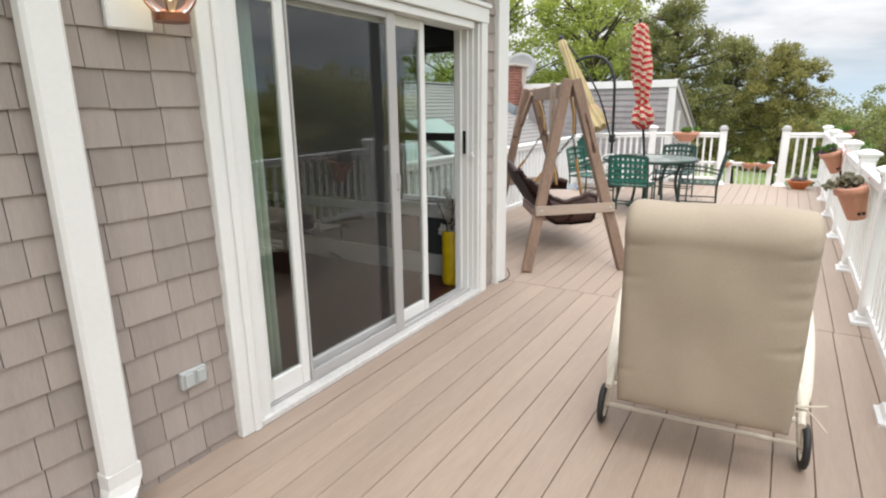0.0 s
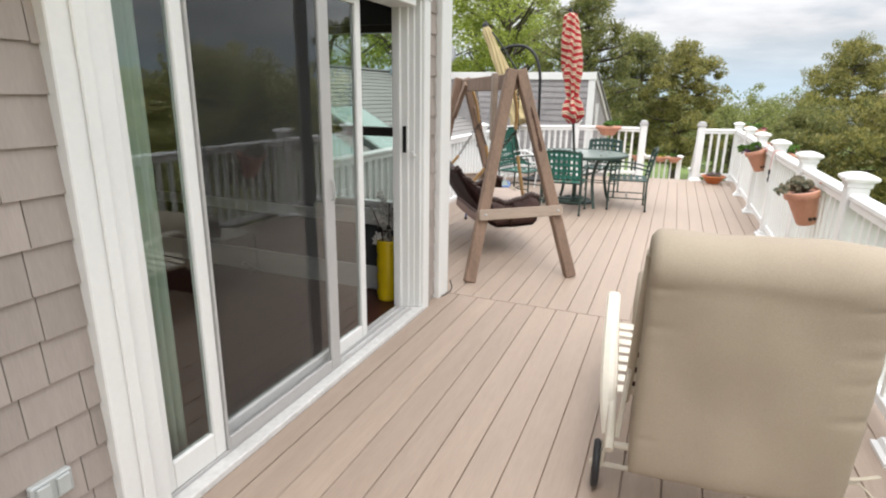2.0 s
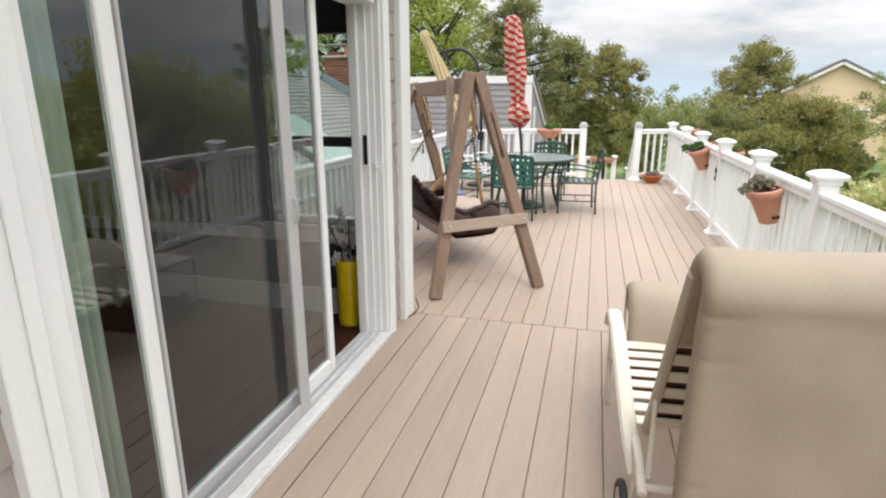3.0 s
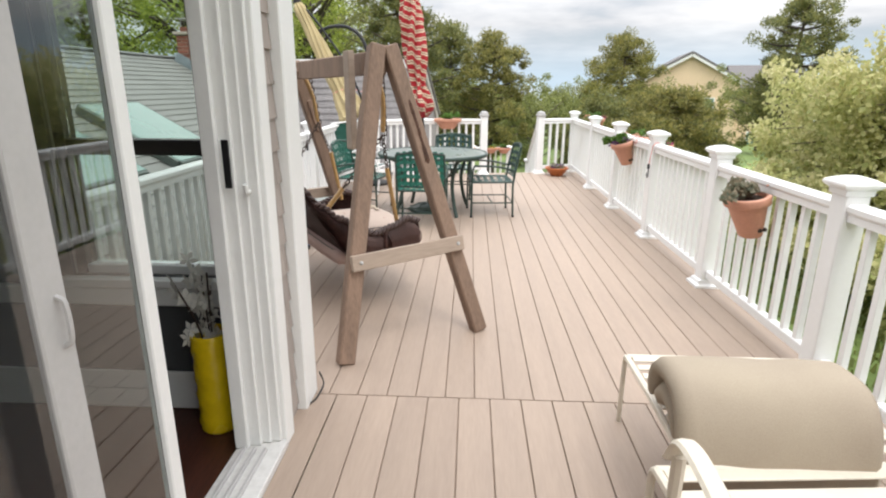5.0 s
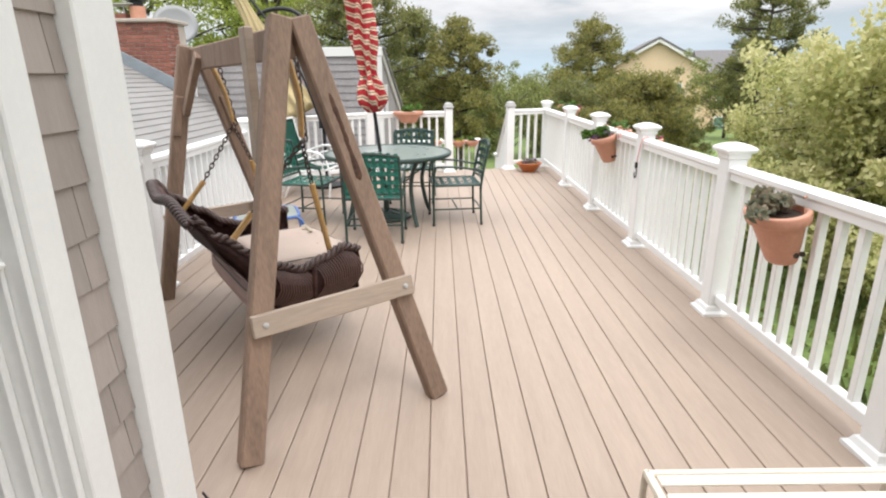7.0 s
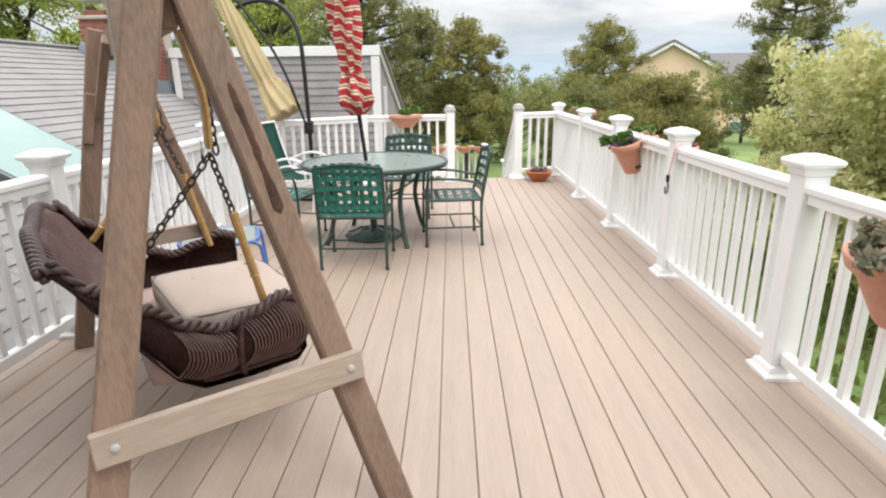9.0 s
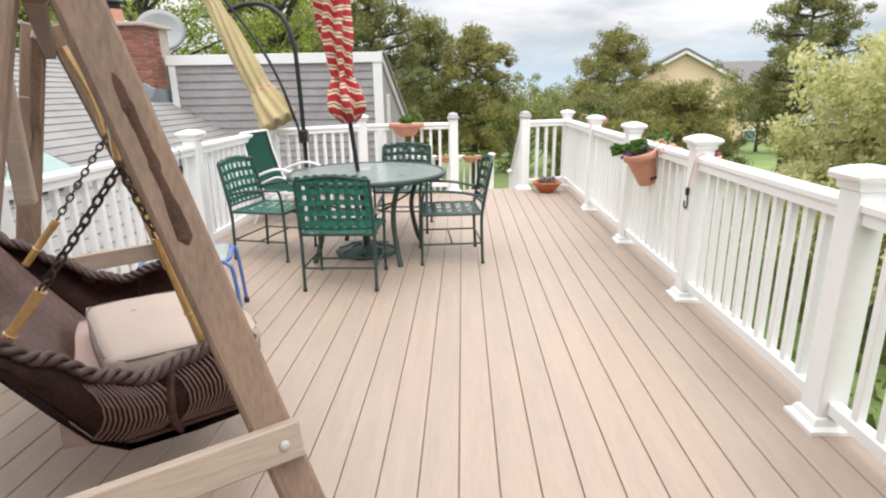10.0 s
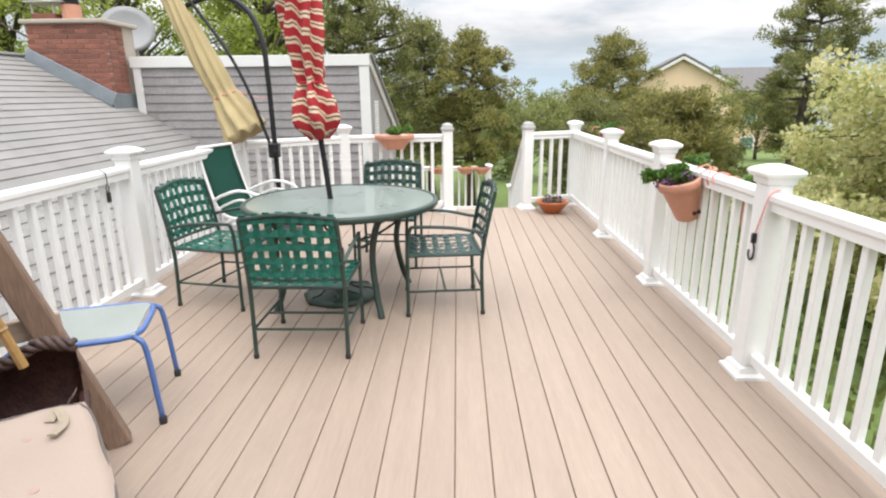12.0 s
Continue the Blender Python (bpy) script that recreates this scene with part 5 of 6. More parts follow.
def draped(w, path, th, wr, seed, crease=(), edge=6):
    """A thick cushion that follows a line in the y-z plane, rounded at all its edges, with creases at its sides."""
    pts = bezier(path, 8 if not crease else 22)
    n = len(pts)
    nx = 22 if not crease else 44
    bm = bmesh.new()
    grid = {}
    for side in (1, -1):
        for i, p in enumerate(pts):
            d = (pts[min(i + 1, n - 1)] - pts[max(i - 1, 0)]).normalized()
            nrm = Vector((0, d.z, -d.y))
            for j in range(nx + 1):
                a = 2 * j / nx - 1
                e = (1 - abs(a) ** edge) * (1 - abs(2 * i / (n - 1) - 1) ** 14)
                h = th / 2 * (0.35 + 0.65 * max(0, e) ** 0.5)
                x = a * w / 2
                ww = wr * noise.noise(Vector((a * 2.2, p.z * 4 + p.y * 3, seed + side)))
                cr = sum(dep * math.exp(-((p.z - cz - 0.03 * a * a * math.copysign(1, a)) / 0.012) ** 2) * max(0, (abs(a) - 0.6) / 0.4) * (0.75 if a > 0 else 0.45) * max(0.1, 0.55 + noise.noise(Vector((cz * 31, math.copysign(5, a), 0)))) for cz, dep in crease)
                q = p + nrm * side * (h + ww - cr) + Vector((x * (1 - 0.03 * (abs(2 * i / (n - 1) - 1) ** 8)), 0, 0))
                grid[side, i, j] = bm.verts.new(q)
    for i in range(n - 1):
        for j in range(nx):
            for side in (1, -1):
                f = (grid[side, i, j], grid[side, i, j + 1], grid[side, i + 1, j + 1], grid[side, i + 1, j])
                bm.faces.new(f if side > 0 else f[::-1])
        for j in (0, nx):
            bm.faces.new((grid[1, i, j], grid[1, i + 1, j], grid[-1, i + 1, j], grid[-1, i, j]))
    for i in (0, n - 1):
        for j in range(nx):
            bm.faces.new((grid[1, i, j], grid[1, i, j + 1], grid[-1, i, j + 1], grid[-1, i, j]))
    bmesh.ops.recalc_face_normals(bm, faces=bm.faces)
    return bm


cush = thing("chair_cushion", "thick tan canvas cushion slung over the back of the recliner", "cushion", pose(0.585, 3.80, 0, 0, 0, 4.5))
part("cover", draped(0.625, [(0, -0.625, 0.285), (0, -0.63, 0.46), (0, -0.645, 0.70), (0, -0.665, 0.94), (0, -0.675, 1.02), (0, -0.64, 1.066), (0, -0.575, 1.068), (0, -0.515, 0.99), (0, -0.40, 0.76)], 0.085, 0.010, 3, ((0.99, 0.010), (0.945, 0.012), (0.86, 0.016), (0.80, 0.014), (0.72, 0.012), (0.60, 0.010), (0.46, 0.008)), 14), TAN, cush, smooth=True)
# a flat dark brown sheet parallel to the back slats
part("brown_sheet", move(box(-0.30, 0.30, -0.004, 0.004, -0.36, 0.36, 0.003), pose(0, -0.352, 0.665, 26.3, 0, 0)), DARKBROWN, cush, "dark brown sheet along the back slats")
for y_, z_ in ((-0.61, 0.37), (-0.61, 0.39)):
    part("tie", sweep(bezier([(0.305, y_, z_), (0.36, y_ + 0.02, z_ + 0.0), (0.42, y_ + (0.05 if z_ > 0.38 else -0.02), z_ - (0.0 if z_ > 0.38 else 0.05))], 6), 0.008, 6, flat=0.3), CREAMDK, cush)

ott = thing("ottoman", "cream slatted metal ottoman standing at the foot of the recliner", "ottoman", pose(0.655, 4.71, 0))
for s in (-1, 1):
    x = s * 0.365
    part("side_rail", sweep(bezier([(x, -0.34, 0.335), (x, 0.0, 0.342), (x, 0.33, 0.335)], 5), 0.014, 8), CREAM, ott)
    part("leg", sweep(bezier([(x, 0.33, 0.335), (x, 0.355, 0.30), (x, 0.36, 0.0)], 5), 0.011, 8), CREAM, ott)
    part("leg", sweep(bezier([(x, -0.33, 0.335), (x, -0.355, 0.30), (x, -0.36, 0.0)], 5), 0.011, 8), CREAM, ott)
for k in range(9):
    y = -0.29 + 0.073 * k
    part("slat", box(-0.35, 0.35, y - 0.020, y + 0.020, 0.343, 0.351, 0.002), CREAM, ott)
part("end_bar", sweep([(-0.365, 0.335, 0.338), (0.365, 0.335, 0.338)], 0.012, 8), CREAM, ott)
oc = thing("ottoman_cushion", "tan canvas cushion folded over the near end of the ottoman", "cushion", pose(0.565, 4.79, 0))
part("cover", draped(0.625, [(0, -0.455, 0.235), (0, -0.447, 0.36), (0, -0.415, 0.465), (0, -0.35, 0.528), (0, -0.25, 0.540), (0, -0.175, 0.520), (0, -0.145, 0.47), (0, -0.137, 0.395)], 0.075, 0.007, 9, edge=18), TAN, oc, smooth=True)
part("inner_fold", draped(0.61, [(0, -0.385, 0.37), (0, -0.355, 0.435), (0, -0.275, 0.462), (0, -0.215, 0.44), (0, -0.195, 0.40)], 0.085, 0.004, 12, edge=22), TAN, oc, smooth=True)
# a dark brown sheet from the fold down almost to the deck
part("brown_sheet", draped(0.60, [(0, -0.445, 0.03), (0, -0.445, 0.15), (0, -0.44, 0.30)], 0.03, 0.004, 13), DARKBROWN, oc, "dark brown sheet hanging below the fold", smooth=True)


# ---- dining table, chairs, umbrella ----
TB = (-0.862, 9.56)
table = thing("dining_table", "round patio table with frosted glass top and green metal frame", "table", pose(*TB, 0))
part("tabletop", lathe([(0.0, 0.700), (0.635, 0.700), (0.635, 0.708), (0.0, 0.708)], 64), FROST, table, "frosted pebbled glass top")
part("rim", lathe([(0.636, 0.672), (0.655, 0.672), (0.664, 0.685), (0.664, 0.705), (0.655, 0.714), (0.636, 0.714), (0.630, 0.709), (0.636, 0.709)], 64, ring=True), GREENFR, table, smooth=True)
for k in range(4):
    a = math.radians(-54 + 90 * k)
    c, s = math.cos(a), math.sin(a)
    part("leg", sweep(bezier([(0.60 * c, 0.60 * s, 0.68), (0.50 * c, 0.50 * s, 0.62), (0.42 * c, 0.42 * s, 0.40), (0.46 * c, 0.46 * s, 0.15), (0.52 * c, 0.52 * s, 0.0)], 6), 0.022, 8), GREENFR, table)
    part("stretcher", sweep(bezier([(0.44 * c, 0.44 * s, 0.5), (0.25 * c, 0.25 * s, 0.42), (0.08 * c, 0.08 * s, 0.40)], 5), 0.010, 6), GREENFR, table)

ub = thing("umbrella_base", "cast green openwork umbrella base under the table", "umbrella base", pose(-0.905, 9.58, 0))
part("dish", lathe([(0.0, 0.0), (0.26, 0.0), (0.27, 0.015), (0.22, 0.045), (0.10, 0.075), (0.05, 0.085), (0.0, 0.085)], 32, rim=lambda f, z: 1 + 0.03 * math.cos(16 * math.pi * f)), GREENFR, ub, smooth=True)
part("collar", lathe([(0.032, 0.08), (0.032, 0.34), (0.026, 0.36), (0.0, 0.36)], 16), GREENFR, ub)
for k in range(8):
    a = k * math.pi / 4
    part("scroll", sweep([(math.cos(a) * r + 0.02 * math.sin(r * 40) * -math.sin(a), math.sin(a) * r + 0.02 * math.sin(r * 40) * math.cos(a), 0.10 - r * 0.25) for r in np.linspace(0.06, 0.24, 7)], 0.009, 6), GREENFR, ub)

P0, P1 = Vector((-0.905, 9.58, 0.30)), Vector((-1.16, 9.66, 2.64))
umb = thing("patio_umbrella", "closed red and cream striped patio umbrella through the table", "umbrella", pose(0, 0, 0))
part("pole", sweep([P0, P1], 0.019, 10), BLACK, umb)
axis = (P1 - P0).normalized()


def closed_canopy(parent, a, b, prof, folds, mt, name="canopy", twist=0.6, depth=0.22, nseg=96):
    """A furled canopy: a star of folds along a line; prof gives (share of the line, radius)."""
    a, b = Vector(a), Vector(b)
    d = (b - a).normalized()
    s = d.orthogonal().normalized()
    t = d.cross(s)
    bm = bmesh.new()
    uvl = bm.loops.layers.uv.new("UVMap")
    rings = []
    L_ = (b - a).length
    N_ = 40
    for i in range(N_ + 1):
        f = i / N_
        for (f0, r0), (f1, r1) in zip(prof, prof[1:]):
            if f0 <= f <= f1:
                k = (f - f0) / (f1 - f0)
                k = k * k * (3 - 2 * k)
                r = r0 + (r1 - r0) * k
        ring = []
        for j in range(nseg):
            th = 2 * math.pi * j / nseg
            w = 1 + depth * math.cos(folds * th + 3 * math.sin(f * 5)) + 0.10 * noise.noise(Vector((math.cos(th) * 2, math.sin(th) * 2, f * 6)))
            tt = th + twist * f
            edge = 0.03 * math.cos(folds * th) if i == 0 else 0
            ring.append(bm.verts.new(a + d * (L_ * f + edge) + (s * math.cos(tt) + t * math.sin(tt)) * r * w))
        rings.append(ring)
    for i, (A, B) in enumerate(zip(rings, rings[1:])):
        for j in range(nseg):
            fc = bm.faces.new((A[j], A[(j + 1) % nseg], B[(j + 1) % nseg], B[j]))
            fc.smooth = True
            for lp, (uu, vv) in zip(fc.loops, ((j, i), (j + 1, i), (j + 1, i + 1), (j, i + 1))):
                lp[uvl].uv = (uu / nseg * folds, vv / N_ * L_)
    bm.faces.new(rings[0][::-1]); bm.faces.new(rings[-1])
    return part(name, bm, mt, parent)


q = lambda z: P0 + axis * ((z - P0.z) / axis.z)
cn = closed_canopy(umb, q(1.14), q(2.58), [(0, 0.095), (0.07, 0.135), (0.14, 0.120), (0.24, 0.072), (0.30, 0.085), (0.45, 0.108), (0.70, 0.115), (0.90, 0.085), (0.97, 0.075), (1.0, 0.03)], 6, STRIPES, depth=0.32, twist=1.1)
part("tie_strap", sweep([q(1.48) + Vector((0.082 * math.cos(a), 0.082 * math.sin(a), 0)) for a in np.linspace(0, 2 * math.pi, 19)[:-1]], 0.008, 6, closed=True), mat("red_strap", (0.35, 0.01, 0.02), 0.8), cn)
part("finial", lathe([(0.02, 0.0), (0.022, 0.03), (0.012, 0.05), (0, 0.055)], 12, tuple(q(2.58))), BLACK, umb)


def strap_chair(m, label, strap, frame_m=GREENFR):
    """Tubular armchair woven with vinyl straps; it faces +y."""
    c = thing("patio_chair", label, "chair", m, "woven strap chairs round the table")
    hw, seat_z = 0.255, 0.41
    for s in (-1, 1):
        x = s * hw
        part("rear_leg", sweep(bezier([(x, -0.245, 0.0), (x, -0.235, 0.30), (x, -0.24, 0.42), (x * 0.99, -0.275, 0.62), (x * 0.97, -0.315, 0.80)], 5), 0.0125, 8), frame_m, c)
        part("front_leg", sweep(bezier([(x, 0.245, 0.0), (x, 0.24, 0.40), (x * 1.02, 0.225, 0.575), (x * 1.04, 0.17, 0.60), (x * 1.05, -0.05, 0.59), (x * 1.02, -0.20, 0.56), (x, -0.262, 0.55)], 5), 0.0115, 8), frame_m, c)
        part("side_stretcher", sweep([(x, -0.24, 0.17), (x, 0.243, 0.17)], 0.008, 6), frame_m, c)
        part("seat_rail", sweep([(x, -0.24, seat_z), (x, 0.24, seat_z)], 0.011, 8), frame_m, c)
        part("foot", lathe([(0.015, 0.0), (0.016, 0.02), (0.013, 0.024)], 10, (x, -0.245, 0)), RUBBER, c)
        part("foot", lathe([(0.015, 0.0), (0.016, 0.02), (0.013, 0.024)], 10, (x, 0.245, 0)), RUBBER, c)
    part("front_stretcher", sweep([(-hw, 0.0, 0.17), (hw, 0.0, 0.17)], 0.008, 6), frame_m, c)
    part("rear_stretcher", sweep([(-hw, -0.24, 0.17), (hw, -0.24, 0.17)], 0.008, 6), frame_m, c)
    part("seat_bar", sweep([(-hw, 0.24, seat_z), (hw, 0.24, seat_z)], 0.011, 8), frame_m, c)
    part("seat_bar", sweep([(-hw, -0.235, seat_z), (hw, -0.235, seat_z)], 0.011, 8), frame_m, c)
    part("back_bar", sweep(bezier([(-hw * 0.97, -0.315, 0.80), (0, -0.345, 0.83), (hw * 0.97, -0.315, 0.80)], 6), 0.012, 8), frame_m, c)
    part("back_bar", sweep(bezier([(-hw, -0.243, 0.46), (0, -0.265, 0.46), (hw, -0.243, 0.46)], 6), 0.011, 8), frame_m, c)

    def backpt(x, z):
        f = (z - 0.46) / 0.36
        return Vector((x, -0.245 - 0.072 * f - 0.025 * (1 - (x / hw) ** 2), z + 0.025 * (1 - (x / hw) ** 2) * f))
    for k in range(8):
        x = -hw + 2 * hw * (k + 0.5) / 8
        part("back_strap", sweep([backpt(x, 0.45 + 0.37 * f) + Vector((0, -0.004 * (-1) ** (i + k) - 0.002, 0)) for i, f in enumerate(np.linspace(0, 1, 11))], 0.0205, 6, flat=0.12, up=(0, -1, 0.2)), strap, c)
    for k in range(5):
        z = 0.495 + 0.072 * k
        part("back_strap", sweep([backpt(x, z) + Vector((0, 0.004 * (-1) ** (i + k) - 0.002, 0)) for i, x in enumerate(np.linspace(-hw, hw, 17))], 0.0215, 6, flat=0.12, up=(0, -1, 0.2)), strap, c)
    sag = lambda x, y: seat_z + 0.008 - 0.03 * (1 - (x / hw) ** 2) * (1 - (y / 0.25) ** 2)
    for k in range(8):
        x = -hw + 2 * hw * (k + 0.5) / 8
        part("seat_strap", sweep([(x, y, sag(x, y) + 0.004 * (-1) ** (i + k)) for i, y in enumerate(np.linspace(-0.24, 0.245, 13))], 0.0205, 6, flat=0.12, up=(0, 0, 1)), strap, c)
    for k in range(6):
        y = -0.21 + 0.084 * k
        part("seat_strap", sweep([(x, y, sag(x, y) - 0.004 * (-1) ** (i + k)) for i, x in enumerate(np.linspace(-hw, hw, 17))], 0.0235, 6, flat=0.12, up=(0, 0, 1)), strap, c)
    return c


ch1 = strap_chair(pose(-0.925, 8.822, 0), "bright green woven strap armchair, its back to the walk", STRAP)
ch2 = strap_chair(pose(-0.17, 9.455, 0, 0, 0, 95.8), "dark green woven strap armchair turned to the table", STRAPDK)
ch3 = copy_thing(ch2, pose(-0.657, 10.47, 0, 0, 0, 178))
ch3["label"] = "dark green woven strap armchair at the far side of the table"
ch4 = copy_thing(ch1, pose(-1.70, 9.567, 0, 0, 0, -102))
ch4["label"] = "bright green woven strap armchair beside the railing"

# white tube chair with a green sling in the corner
wc = thing("sling_chair", "white tubular armchair with a green sling back in the corner", "chair", pose(-1.94, 10.88, 0, 0, 0, -102))
for s in (-1, 1):
    x = s * 0.27
    part("back_tube", sweep(bezier([(x, 0.26, 0.36), (x, -0.05, 0.34), (x, -0.22, 0.42), (x * 0.98, -0.32, 0.70), (x * 0.95, -0.38, 0.96)], 6), 0.013, 8), WHITE, wc)
    part("arm_hoop", sweep(bezier([(x * 1.1, 0.30, 0.0), (x * 1.15, 0.33, 0.30), (x * 1.15, 0.26, 0.53), (x * 1.15, 0.05, 0.60), (x * 1.12, -0.15, 0.55), (x, -0.26, 0.50)], 6), 0.014, 8), WHITE, wc)
    part("arm_hoop", sweep(bezier([(x * 1.1, 0.24, 0.36), (x * 1.15, 0.22, 0.46), (x * 1.15, 0.05, 0.52), (x * 1.1, -0.12, 0.47), (x, -0.22, 0.42)], 6), 0.011, 8), WHITE, wc)
    part("rear_leg", sweep(bezier([(x, 0.10, 0.36), (x, -0.15, 0.30), (x, -0.32, 0.0)], 5), 0.013, 8), WHITE, wc)
part("top_bar", sweep([(-0.2565, -0.38, 0.96), (0.2565, -0.38, 0.96)], 0.013, 8), WHITE, wc)
part("front_bar", sweep([(-0.27, 0.26, 0.36), (0.27, 0.26, 0.36)], 0.013, 8), WHITE, wc)
slb = bmesh.new()
pr = bezier([(0, 0.26, 0.375), (0, -0.05, 0.33), (0, -0.22, 0.42), (0, -0.32, 0.70), (0, -0.38, 0.95)], 6)
cl = [[slb.verts.new((x, p.y, p.z)) for p in pr] for x in np.linspace(-0.255, 0.255, 7)]
for A, B in zip(cl, cl[1:]):
    for k in range(len(pr) - 1):
        slb.faces.new((A[k], A[k + 1], B[k + 1], B[k]))
bmesh.ops.solidify(slb, geom=slb.faces[:], thickness=0.006)
part("sling", slb, SLING, wc, "green sling fabric", smooth=True)

# blue side table
st_ = thing("side_table", "small blue metal side table with pebbled glass top", "side table", pose(-1.72, 8.067, 0, 0, 0, 18.8))
part("tabletop", soft(box(-0.225, 0.225, -0.205, 0.205, 0.418, 0.426), 0.003, 1), FROST2, st_, "pebbled glass top")
fr = []
for k in range(40):
    a = 2 * math.pi * k / 40
    c, s = math.cos(a), math.sin(a)
    e = (abs(c) ** 5 + abs(s) ** 5) ** (-1 / 5)
    fr.append((c * e * 0.243, s * e * 0.222, 0.415))
part("top_frame", sweep(fr, 0.013, 8, closed=True), BLUE, st_, smooth=True)
for sx_ in (-1, 1):
    for sy_ in (-1, 1):
        part("leg", sweep(bezier([(sx_ * 0.19, sy_ * 0.18, 0.412), (sx_ * 0.235, sy_ * 0.205, 0.40), (sx_ * 0.262, sy_ * 0.218, 0.34), (sx_ * 0.285, sy_ * 0.228, 0.02)], 6), 0.012, 8), BLUE, st_, smooth=True)
        part("foot", lathe([(0.017, 0.0), (0.017, 0.028), (0.013, 0.034)], 10, (sx_ * 0.285, sy_ * 0.228, 0)), RUBBER, st_)

# cantilever umbrella
cu = thing("cantilever_umbrella", "closed khaki cantilever umbrella on a curved black pole", "umbrella", pose(-0.075, 0.06, 0) @ Matrix.Diagonal((1, 1, 1.025, 1)))
part("base", lathe([(0.0, 0.0), (0.24, 0.0), (0.25, 0.03), (0.08, 0.07), (0.05, 0.10), (0.0, 0.10)], 24, (-1.83, 11.38, 0)), BLACK, cu)
part("pole", sweep(bezier([(-1.83, 11.38, 0.05), (-1.835, 11.39, 0.9), (-1.85, 11.40, 1.55), (-1.88, 11.42, 1.87), (-1.99, 11.45, 2.12), (-2.18, 11.48, 2.25), (-2.42, 11.5, 2.26), (-2.62, 11.52, 2.20)], 8), 0.026, 10), BLACK, cu, smooth=True)
part("strut", sweep(bezier([(-2.86, 11.52, 2.55), (-2.64, 11.5, 2.32), (-2.26, 11.46, 1.80), (-2.05, 11.43, 1.38), (-1.90, 11.40, 0.95), (-1.85, 11.39, 0.80)], 6), 0.017, 8), BLACK, cu, smooth=True)
part("crank_box", box(-1.88, -1.78, 11.30, 11.40, 0.78, 0.92, 0.01), BLACK, cu)
part("crank_handle", sweep([(-1.80, 11.30, 0.85), (-1.80, 11.24, 0.85), (-1.75, 11.22, 0.92), (-1.75, 11.18, 0.93)], 0.010, 6), BLACK, cu)
A_, B_ = Vector((-2.13, 11.46, 1.0)), Vector((-2.93, 11.52, 2.58))
cc = closed_canopy(cu, A_, B_, [(0, 0.21), (0.10, 0.185), (0.20, 0.145), (0.25, 0.115), (0.32, 0.12), (0.60, 0.105), (0.85, 0.075), (0.95, 0.08), (1.0, 0.05)], 9, CANVAS, twist=0.3, depth=0.16)
part("tie", sweep([A_.lerp(B_, 0.235) + Vector((0.125 * math.cos(a), 0.125 * math.sin(a), 0.05 * math.cos(a))) for a in np.linspace(0, 2 * math.pi, 19)[:-1]], 0.005, 6, closed=True), PINK, cc)
part("tie", sweep(bezier([A_.lerp(B_, 0.235) + Vector((0.12, -0.02, 0.05)), (-2.02, 11.45, 1.36), (-1.85, 11.40, 1.35)], 6), 0.004, 5), PINK, cc)
part("hub_cap", lathe([(0.06, 0), (0.055, 0.05), (0.02, 0.09), (0, 0.09)], 14, tuple(B_)), BLACK, cu)


# ---- pots and flowers ----
def plant_leaves(t, n, r, h, mt, size, at, seed, flat=0.7, name="foliage"):
    rng = np.random.default_rng(seed)
    cs = [(at[0] + rng.normal(0, r * 0.5), at[1] + rng.normal(0, r * 0.5), at[2] + rng.uniform(0, h)) for _ in range(9)]
    return tagged(quads(name, leaf_cloud(cs, [r * 0.45] * 9, n, size, flat, 1.2, rng, 0.3), mt, t), kind="stuff")


def rail_pot(m, label, leafm, seed, flower=None, h=0.26, w=0.175, size=0.03, n=70):
    """A half-round terracotta rail pot with a rolled rim, earth and a plant."""
    t = thing("rail_planter", label, "planter", m, "rail planters")
    b = lathe([(0.0, -h), (w * 0.46, -h), (w * 0.50, -h + 0.012), (w * 0.80, -0.062), (w * 0.81, -0.058), (w * 0.93, -0.055), (w * 0.955, -0.050), (w * 0.985, -0.006), (w * 0.96, 0.0), (w * 0.84, 0.0), (w * 0.80, -0.05), (w * 0.74, -0.055), (0.0, -0.055)], 32)
    move(b, Matrix.Diagonal((0.74, 1.08, 1, 1)))
    # the back, towards the railing, is flat
    for v in b.verts:
        v.co.x = min(v.co.x, w * 0.52)
    part("body", b, TERRA, t, smooth=True)
    for q in (0.012, 0.040):
        part("hole", move(lathe([(0.0, 0.0), (0.013, 0.0), (0.013, 0.008), (0, 0.008)], 10), pose(q, -w * 0.60, -h + 0.05, 75, 0, 0)), SOIL, t)
    s = lathe([(0.0, 0.0), (w * 0.77, -0.004), (0.0, -0.02)], 20, (0, 0, -0.03))
    part("soil", move(s, Matrix.Diagonal((0.72, 1.05, 1, 1))), SOIL, t)
    part("bracket", sweep([(0.10, -0.05, 0.04), (0.17, -0.05, 0.045), (0.19, -0.05, 0.0)], 0.006, 6), TERRA, t)
    plant_leaves(t, n, w * 0.62, 0.07, leafm, size, (0, 0, 0.0), seed)
    if flower:
        plant_leaves(t, 7, w * 0.6, 0.03, flower, 0.024, (-0.06, -0.05, 0.0), seed + 50, name="flowers")
    return t


rail_pot(pose(RAIL_X - 0.145, 6.25, 0.845, 0, -14, 0), "terracotta rail planter with grey-brown succulents", L_SAGE, 1, size=0.035, n=60)
rail_pot(pose(RAIL_X - 0.13, 9.25, 0.885, 0, -18, 0), "terracotta rail planter with leafy green plant and purple flowers", L_POT, 2, PURPLE, size=0.045, n=90)
rail_pot(pose(-0.80, 12.40, 0.955, 0, 0, 97), "pink terracotta rail planter with a small green plant", L_POT, 3, h=0.17, w=0.22, size=0.035, n=60)
